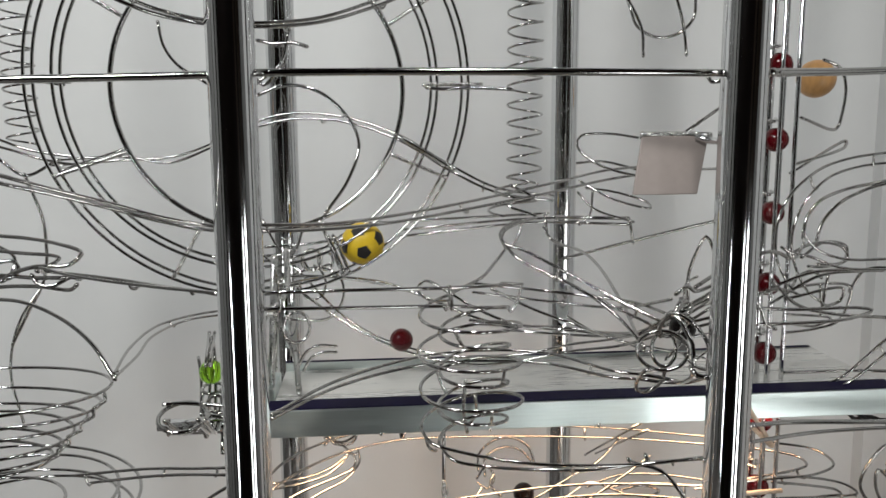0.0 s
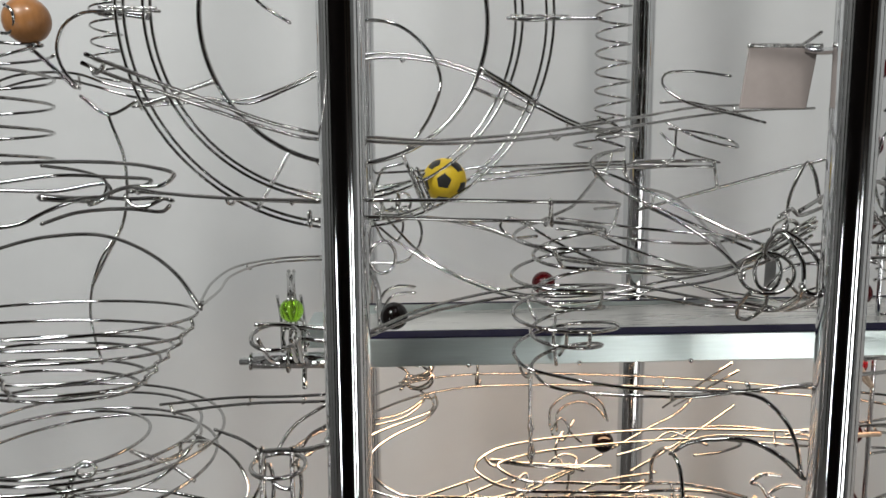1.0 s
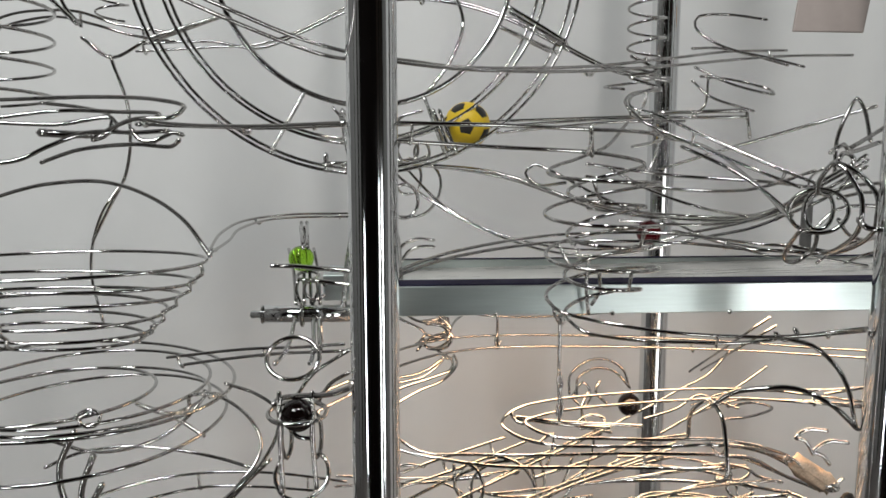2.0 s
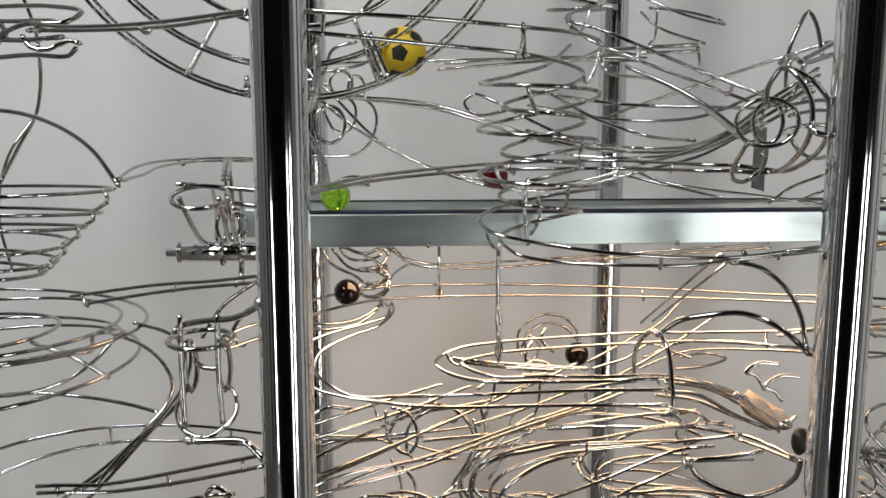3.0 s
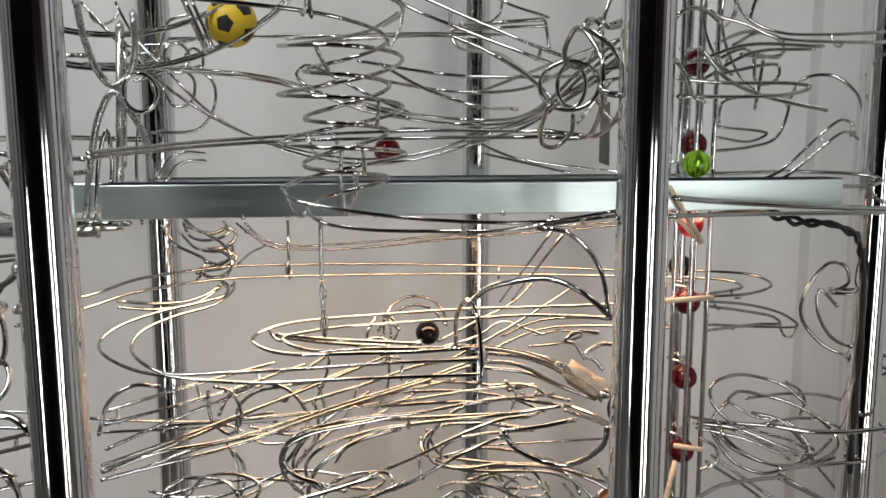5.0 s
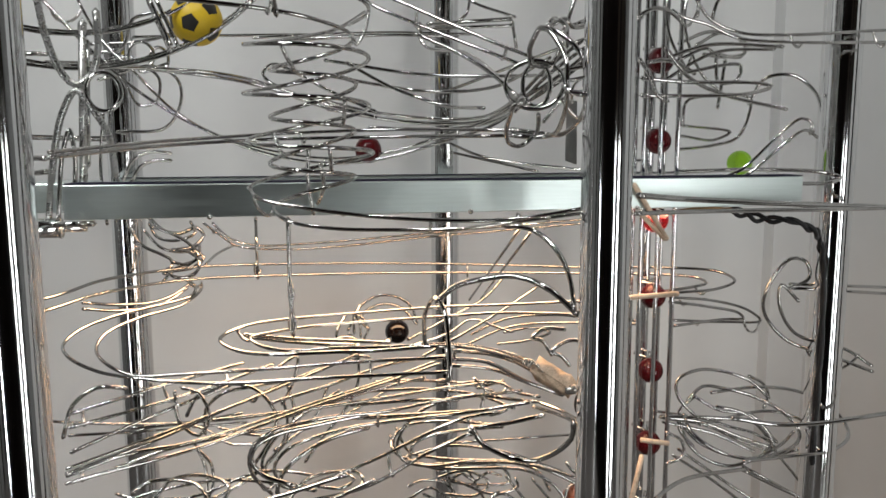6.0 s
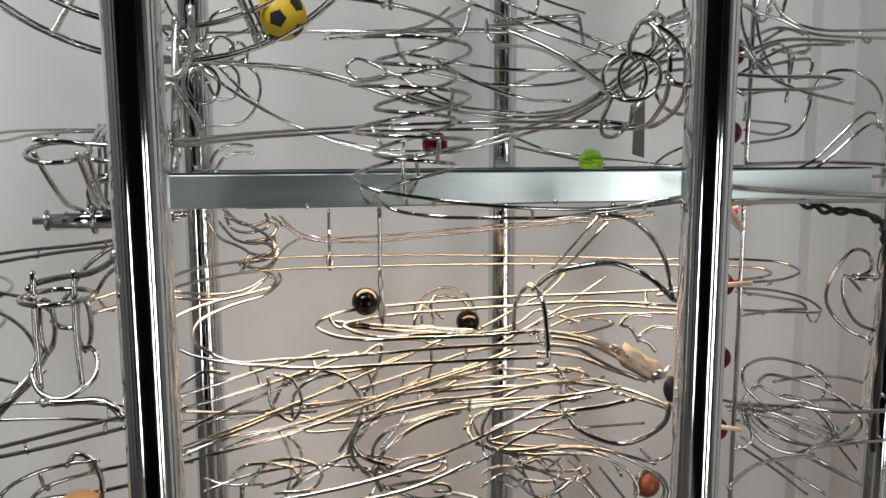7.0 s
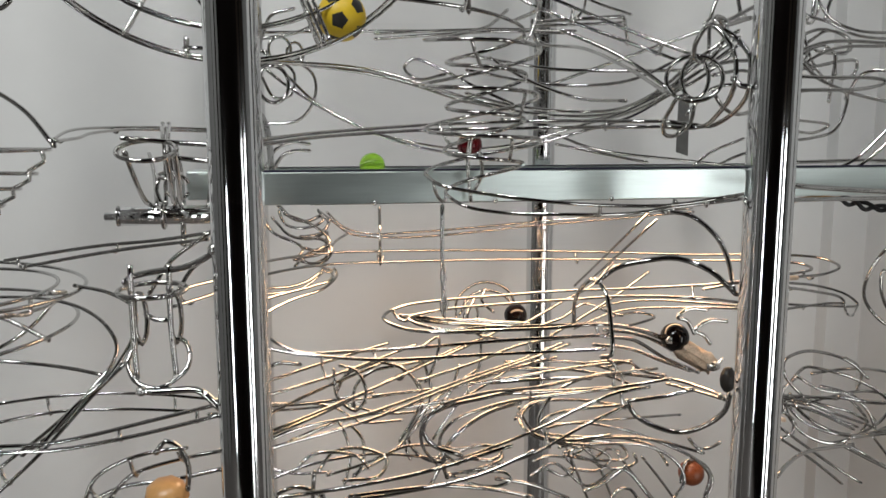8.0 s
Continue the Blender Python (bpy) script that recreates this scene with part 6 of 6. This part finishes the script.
def cage():
    thing = holder("wire_cage", "upright steel wire cage hung from the post", "wire cage")
    rod("hoop", circle((-0.18, 0.018, -0.0345), 0.0155, (1, 0, 0), (0, 1, 0.06), n=36), 0.0014, thing, closed=True)
    rod("arm", [(-0.193, 0.02, -0.031), (-0.191, 0.024, -0.029), (-0.18, 0.02, -0.026), (-0.164, 0.012, -0.023), (-0.154, 0.004, -0.018), (-0.148, -0.003, -0.013)], 0.0016, thing)
    rod("bar", [(-0.189, 0.0155, -0.022), (-0.1892, 0.015, -0.035), (-0.189, 0.014, -0.054), (-0.188, 0.012, -0.0765)], 0.0014, thing)
    rod("bar", [(-0.1714, 0.0155, -0.022), (-0.1718, 0.015, -0.036), (-0.1716, 0.014, -0.055), (-0.17, 0.012, -0.077)], 0.0014, thing)
    for x in (-0.1872, -0.1708):
        rod("eye", [(x - 0.002, 0.026, -0.038), (x - 0.0024, 0.023, -0.046), (x - 0.002, 0.022, -0.057), (x, 0.024, -0.0625), (x + 0.0019, 0.027, -0.058),
                    (x + 0.002, 0.029, -0.047), (x, 0.028, -0.038)], 0.0013, thing, closed=True)
    rod("saddle", [(-0.189, 0.023, -0.061), (-0.193, 0.018, -0.069), (-0.191, 0.014, -0.075), (-0.187, 0.011, -0.079), (-0.178, 0.009, -0.081), (-0.171, 0.011, -0.078),
                   (-0.165, 0.014, -0.073), (-0.164, 0.018, -0.067), (-0.166, 0.021, -0.062), (-0.17, 0.024, -0.06)], 0.0013, thing)
    rod("link", [(-0.1852, 0.025, -0.047), (-0.18, 0.022, -0.05), (-0.1725, 0.02, -0.05)], 0.0013, thing)
    rod("foot", [(-0.1865, 0.009, -0.082), (-0.178, 0.008, -0.0822), (-0.168, 0.007, -0.0818), (-0.16, 0.006, -0.082), (-0.155, 0.004, -0.085), (-0.148, 0.001, -0.092)], 0.0018, thing)
    for at, r in (((-0.1485, -0.003, -0.0125), 0.0034), ((-0.186, 0.009, -0.0818), 0.0026), ((-0.1812, 0.0085, -0.0822), 0.0022), ((-0.1885, 0.0125, -0.0755), 0.0018),
                  ((-0.1702, 0.012, -0.0765), 0.0018), ((-0.1892, 0.0155, -0.0335), 0.0018), ((-0.1718, 0.0155, -0.0335), 0.0018)):
        blob("solder", at, r, thing)
    return thing


cage()

pivot = holder("pivot_tube", "short polished tube on a thin axle", "tube")
rod("tube", [(-0.2205, 0.152, -0.0105), (-0.158, 0.152, -0.0105)], 0.0062, pivot, CHROME, sides=24)
rod("axle", [(-0.2285, 0.152, -0.0105), (-0.143, 0.152, -0.0105)], 0.0028, pivot, CHROME, sides=14)
for x in (-0.2205, -0.158):
    rod("collar", circle((x, 0.152, -0.0105), 0.006, (0, 1, 0), (0, 0, 1), n=24), 0.0009, pivot, closed=True)

guide = holder("guide_wires", "pair of steel guide wires leading to the post", "wire")
rod("wire", [(-0.199, 0.062, 0.0385), (-0.188, 0.066, 0.0375), (-0.172, 0.066, 0.036), (-0.15, 0.062, 0.0345), (-0.134, 0.05, 0.034)], 0.0014, guide)
rod("wire", [(-0.176, 0.068, 0.0285), (-0.165, 0.068, 0.027), (-0.15, 0.064, 0.026), (-0.134, 0.05, 0.0275)], 0.0014, guide)

prongs = holder("prong_holder", "upright steel prongs that hold the green marble", "wire holder")
for top, foot in (((-0.2085, 0.204, 0.0285), (-0.198, 0.158, -0.005)), ((-0.1895, 0.202, 0.029), (-0.181, 0.158, -0.005)),
                  ((-0.1985, 0.2, 0.047), (-0.192, 0.156, -0.004)), ((-0.1955, 0.2, 0.046), (-0.187, 0.156, -0.004))):
    p, q = Vector(top), Vector(foot)
    rod("prong", [p, p.lerp(q, 0.5) + Vector((0, 0.006, 0.004)), q], 0.0014, prongs)
rod("seat", circle((-0.19, 0.165, 0.0145), 0.0075, (1, 0, 0), (0, 1, 0.25), n=24), 0.0013, prongs, closed=True)
for dx in (-0.006, 0.006):
    rod("leg", [(-0.19 + dx, 0.16, 0.013), (-0.19 + dx * 1.3, 0.158, 0.005), (-0.19 + dx * 0.6, 0.155, -0.005)], 0.0013, prongs)
rod("curl", circle((-0.183, 0.146, 0.008), 0.0075, (1, 0, 0), (0, -0.3, 1), 20, 330, n=24), 0.0012, prongs)

tipper = holder("tipping_ring", "tilting steel wire ring on long arms", "wire ring", at=(-0.187, 0.152, -0.0105))
rod("hoop", circle((0.0014, -0.096, 0.0425), 0.0148, (1, 0, 0), (0, 0.85, 0.34), n=32), 0.0014, tipper, closed=True)
for x0, x1 in ((-0.0085, -0.009), (0.0112, 0.003), (0.0156, 0.0065)):
    rod("arm", [(x0, -0.1, 0.042), (x0 * 0.9 + 0.1 * x1, -0.085, 0.032), ((x0 + x1) / 2, -0.05, 0.014), (x1, -0.012, 0.0062)], 0.0015, tipper)
rod("clip", circle((-0.006, 0.0, 0.0), 0.0082, (0, 1, 0), (0, 0, 1), n=20), 0.0013, tipper, closed=True)
rod("pin", [(0.005, 0.006, -0.004), (0.006, -0.004, -0.012), (0.0065, -0.008, -0.019)], 0.0019, tipper)

vane = holder("turning_vane", "dull grey metal blade hanging below the wire rings", "vane", at=(0.188, 0.187, 0.068))
bm = bmesh.new()
box(bm, (-0.0055, -0.0004, -0.04), (0.0055, 0.0004, 0.004), 0, 0.00015)
for v in bm.verts:
    if v.co.z < -0.03:
        v.co.z -= 0.28 * (v.co.x + 0.0055)
    v.co.y += 0.06 * v.co.x * (v.co.z + 0.02) / 0.02
part("blade", bm, BLADE, vane)
rod("hanger", [(0, 0, 0.002), (0.001, 0, 0.014), (0.004, -0.01, 0.022)], 0.0011, vane)

cup = tagged(blob("wooden_cup", (-0.181, 0.034, -0.146), 0.0115, None, WOOD, (1, 1, 0.75)), "pale turned wooden cup under a wire ring", "cup")


# ---- balls ----
def ball(label, mat, r=0.009, name="ball", group="rolling balls", at=(0, 0, 0)):
    bm = bmesh.new()
    bmesh.ops.create_uvsphere(bm, u_segments=36, v_segments=22, radius=r)
    shade(bm)
    ob = tagged(mesh_object(name, bm, mat), label, "ball", group)
    ob.location = at
    return ob


def football(at, r):
    bm = bmesh.new()
    bmesh.ops.create_icosphere(bm, subdivisions=6, radius=r)
    g = (1 + 5 ** 0.5) / 2
    tips = [Vector(v).normalized() for a in (-1, 1) for b in (-g, g) for v in ((0, a, b), (a, b, 0), (b, 0, a))]
    for f in bm.faces:
        d = f.calc_center_median().normalized()
        tip = max(tips, key=d.dot)
        near = [q for q in tips if q is not tip and q.dot(tip) > 0.4]
        edge = max((d - tip * d.dot(tip)).dot((q - tip * q.dot(tip)).normalized()) for q in near)
        f.material_index = 1 if edge < 0.29 else 0
        f.smooth = True
    ob = tagged(mesh_object("ball", bm, [YELLOW, PATCH]), "yellow rubber ball with black football patches", "ball")
    ob.location = at
    return ob


yellow_ball = football((-0.0745, 0.18, 0.1215), 0.0167)
green_ball = ball("bright green translucent glass marble", GREEN, 0.009)
red_ball = ball("deep red glass marble on the swing track", RED)
dark_ball = ball("shiny near-black marble rolling along the tracks", BLACK)
ball("shiny near-black marble at rest on low wires", BLACK, at=(0.0575, 0.197, -0.098))
ball("small brown patterned ball inside a wire ring", BROWN, 0.0095, at=(0.175, 0.13, -0.209))
wood_ball = ball("pale turned wooden ball by the lift", WOOD, 0.0165, at=(0.325, 0.245, 0.252))
ball("brown turned wooden ball on a bent wire stand", WALNUT, 0.0165, at=(-0.377, 0.18, 0.239))
lift_balls = []
for k in range(-4, 6):
    lift_balls.append((0.036 + 0.0545 * k, ball("deep red glass marble riding in the lift", RED, at=(0.2335, 0.139, 0.036 + 0.0545 * k))))


def motions():
    def rows(*r):
        return [(t, pose(x, y, z)) for t, x, y, z in r]

    walk(red_ball, rows(
        (0, -0.046, 0.165, 0.048), (0.2, -0.004, 0.165, 0.0435), (0.35, 0.038, 0.16, 0.047), (0.5, 0.067, 0.15, 0.054), (0.6, 0.069, 0.15, 0.054), (0.8, 0.059, 0.165, 0.0455),
        (1.0, 0.0, 0.165, 0.043), (1.2, -0.042, 0.168, 0.0445), (1.35, -0.049, 0.17, 0.046), (1.65, 0.0, 0.165, 0.041), (1.95, 0.057, 0.16, 0.045), (2.15, 0.05, 0.16, 0.042),
        (2.3, 0.031, 0.162, 0.039), (2.4, 0.003, 0.165, 0.036), (2.5, -0.021, 0.165, 0.037), (2.6, -0.035, 0.165, 0.0395), (2.75, -0.041, 0.167, 0.041), (2.9, -0.034, 0.165, 0.039),
        (3.0, -0.012, 0.165, 0.038), (3.15, 0.02, 0.16, 0.039), (3.3, 0.048, 0.159, 0.041), (3.42, 0.058, 0.158, 0.041), (3.5, 0.054, 0.159, 0.041), (3.65, 0.03, 0.16, 0.038),
        (3.8, -0.002, 0.165, 0.035), (4.0, -0.033, 0.168, 0.038), (4.12, -0.034, 0.168, 0.038), (4.3, -0.017, 0.165, 0.038), (4.5, 0.027, 0.162, 0.036), (4.68, 0.05, 0.16, 0.038),
        (4.8, 0.049, 0.161, 0.038), (5.0, 0.026, 0.162, 0.037), (5.2, -0.019, 0.166, 0.037), (5.35, -0.031, 0.168, 0.038), (5.65, 0.01, 0.163, 0.036), (5.95, 0.036, 0.16, 0.037),
        (6.15, 0.026, 0.162, 0.036), (6.3, 0.006, 0.165, 0.0355), (6.5, -0.022, 0.168, 0.037), (6.62, -0.027, 0.168, 0.037), (6.75, -0.014, 0.165, 0.036), (7.0, 0.026, 0.162, 0.036),
        (7.12, 0.034, 0.162, 0.036), (7.3, 0.012, 0.164, 0.035), (7.5, -0.014, 0.166, 0.0345), (7.65, -0.019, 0.166, 0.0345), (7.85, -0.004, 0.166, 0.034), (8.0, 0.0125, 0.165, 0.034)))
    walk(dark_ball, rows(
        (0, 0.138, 0.07, 0.0765), (0.1, 0.119, 0.085, 0.055), (0.2, 0.091, 0.105, 0.0445), (0.35, 0.057, 0.125, 0.046), (0.5, 0.023, 0.14, 0.048), (0.65, -0.025, 0.13, 0.048),
        (0.8, -0.067, 0.108, 0.046), (1.0, -0.113, 0.08, 0.0385), (1.1, -0.147, 0.062, 0.04), (1.2, -0.177, 0.047, 0.041), (1.35, -0.184, 0.054, 0.024), (1.55, -0.183, 0.05, -0.002),
        (1.9, -0.181, 0.022, -0.03), (2.3, -0.177, 0.015, -0.046), (2.4, -0.179, 0.02, -0.039), (2.5, -0.171, 0.03, -0.031), (2.6, -0.163, 0.045, -0.031), (2.7, -0.155, 0.075, -0.032),
        (2.9, -0.128, 0.14, -0.039), (3.1, -0.098, 0.182, -0.0415), (3.3, -0.0635, 0.205, -0.0433), (3.5, -0.032, 0.225, -0.0475), (3.8, 0.012, 0.229, -0.048), (4.0, 0.048, 0.231, -0.048),
        (4.3, 0.105, 0.226, -0.049), (4.5, 0.144, 0.222, -0.049), (4.8, 0.205, 0.202, -0.05), (5.0, 0.25, 0.185, -0.051), (5.2, 0.289, 0.165, -0.051), (5.45, 0.3, 0.145, -0.054),
        (5.7, 0.275, 0.138, -0.056), (6.0, 0.205, 0.142, -0.06), (6.3, 0.134, 0.146, -0.062), (6.5, 0.096, 0.146, -0.0635), (6.7, 0.05, 0.14, -0.065), (6.9, 0.0, 0.13, -0.065),
        (7.0, -0.027, 0.122, -0.064), (7.1, -0.047, 0.1, -0.065), (7.2, -0.043, 0.08, -0.066), (7.3, -0.022, 0.07, -0.067), (7.5, 0.031, 0.058, -0.068), (7.7, 0.093, 0.062, -0.074),
        (7.9, 0.119, 0.065, -0.084), (8.0, 0.122, 0.066, -0.086)))
    walk(green_ball, rows(
        (0, -0.189, 0.158, 0.0295), (0.5, -0.188, 0.158, 0.0275), (1.0, -0.1905, 0.158, 0.0265), (1.6, -0.192, 0.158, 0.0275), (2.3, -0.194, 0.156, 0.0285), (2.5, -0.192, 0.155, 0.027),
        (2.6, -0.183, 0.15, 0.028), (2.7, -0.167, 0.135, 0.0283), (2.85, -0.138, 0.118, 0.0283), (3.0, -0.118, 0.112, 0.0283), (3.3, -0.068, 0.112, 0.0283), (3.5, -0.0345, 0.112, 0.0283),
        (3.8, 0.008, 0.112, 0.0283), (4.0, 0.045, 0.112, 0.0283), (4.3, 0.097, 0.112, 0.0283), (4.5, 0.132, 0.112, 0.0283), (5.0, 0.2225, 0.112, 0.0283), (5.2, 0.259, 0.112, 0.0283),
        (5.45, 0.294, 0.118, 0.0278), (5.75, 0.31, 0.14, 0.0266), (6.05, 0.308, 0.163, 0.0260), (6.3, 0.289, 0.17, 0.0257), (6.5, 0.245, 0.17, 0.0249), (6.7, 0.2, 0.17, 0.0242),
        (7.1, 0.125, 0.17, 0.0229), (7.5, 0.046, 0.17, 0.0215), (8.0, -0.056, 0.17, 0.0198)))
    walk(yellow_ball, [(t, pose(-0.0745, 0.18, z + 0.0025, rx, 20, rz)) for t, z, rx, rz in (
        (0, 0.119, -40, 10), (0.5, 0.119, 0, 25), (1.2, 0.119, 15, 30), (2.4, 0.119, 22, 30), (5, 0.119, 30, 32), (8, 0.119, 36, 34))])
    for z, ob in lift_balls:
        walk(ob, rows((0, 0.2335, 0.139, z), (4, 0.2335, 0.139, z + 0.0035), (8, 0.2335, 0.139, z + 0.0085)))
    walk(tipper, [(t, pose(-0.187, 0.152, -0.0105, rx, 0, 0)) for t, rx in ((0, 0), (1.15, 0), (1.4, 22), (1.8, 25), (2.3, 25), (2.4, 16), (2.5, 7), (2.65, -2), (2.8, 1), (3.0, 0), (8, 0))])
    walk(vane, [(t, pose(0.188, 0.187, 0.068, 0, 0, rz)) for t, rz in ((0, 20), (2.3, 15), (3, 12), (3.6, 10), (4.2, 42), (4.8, 35), (5.6, 25), (6.5, 25), (7.5, 8), (8, 12))])


motions()
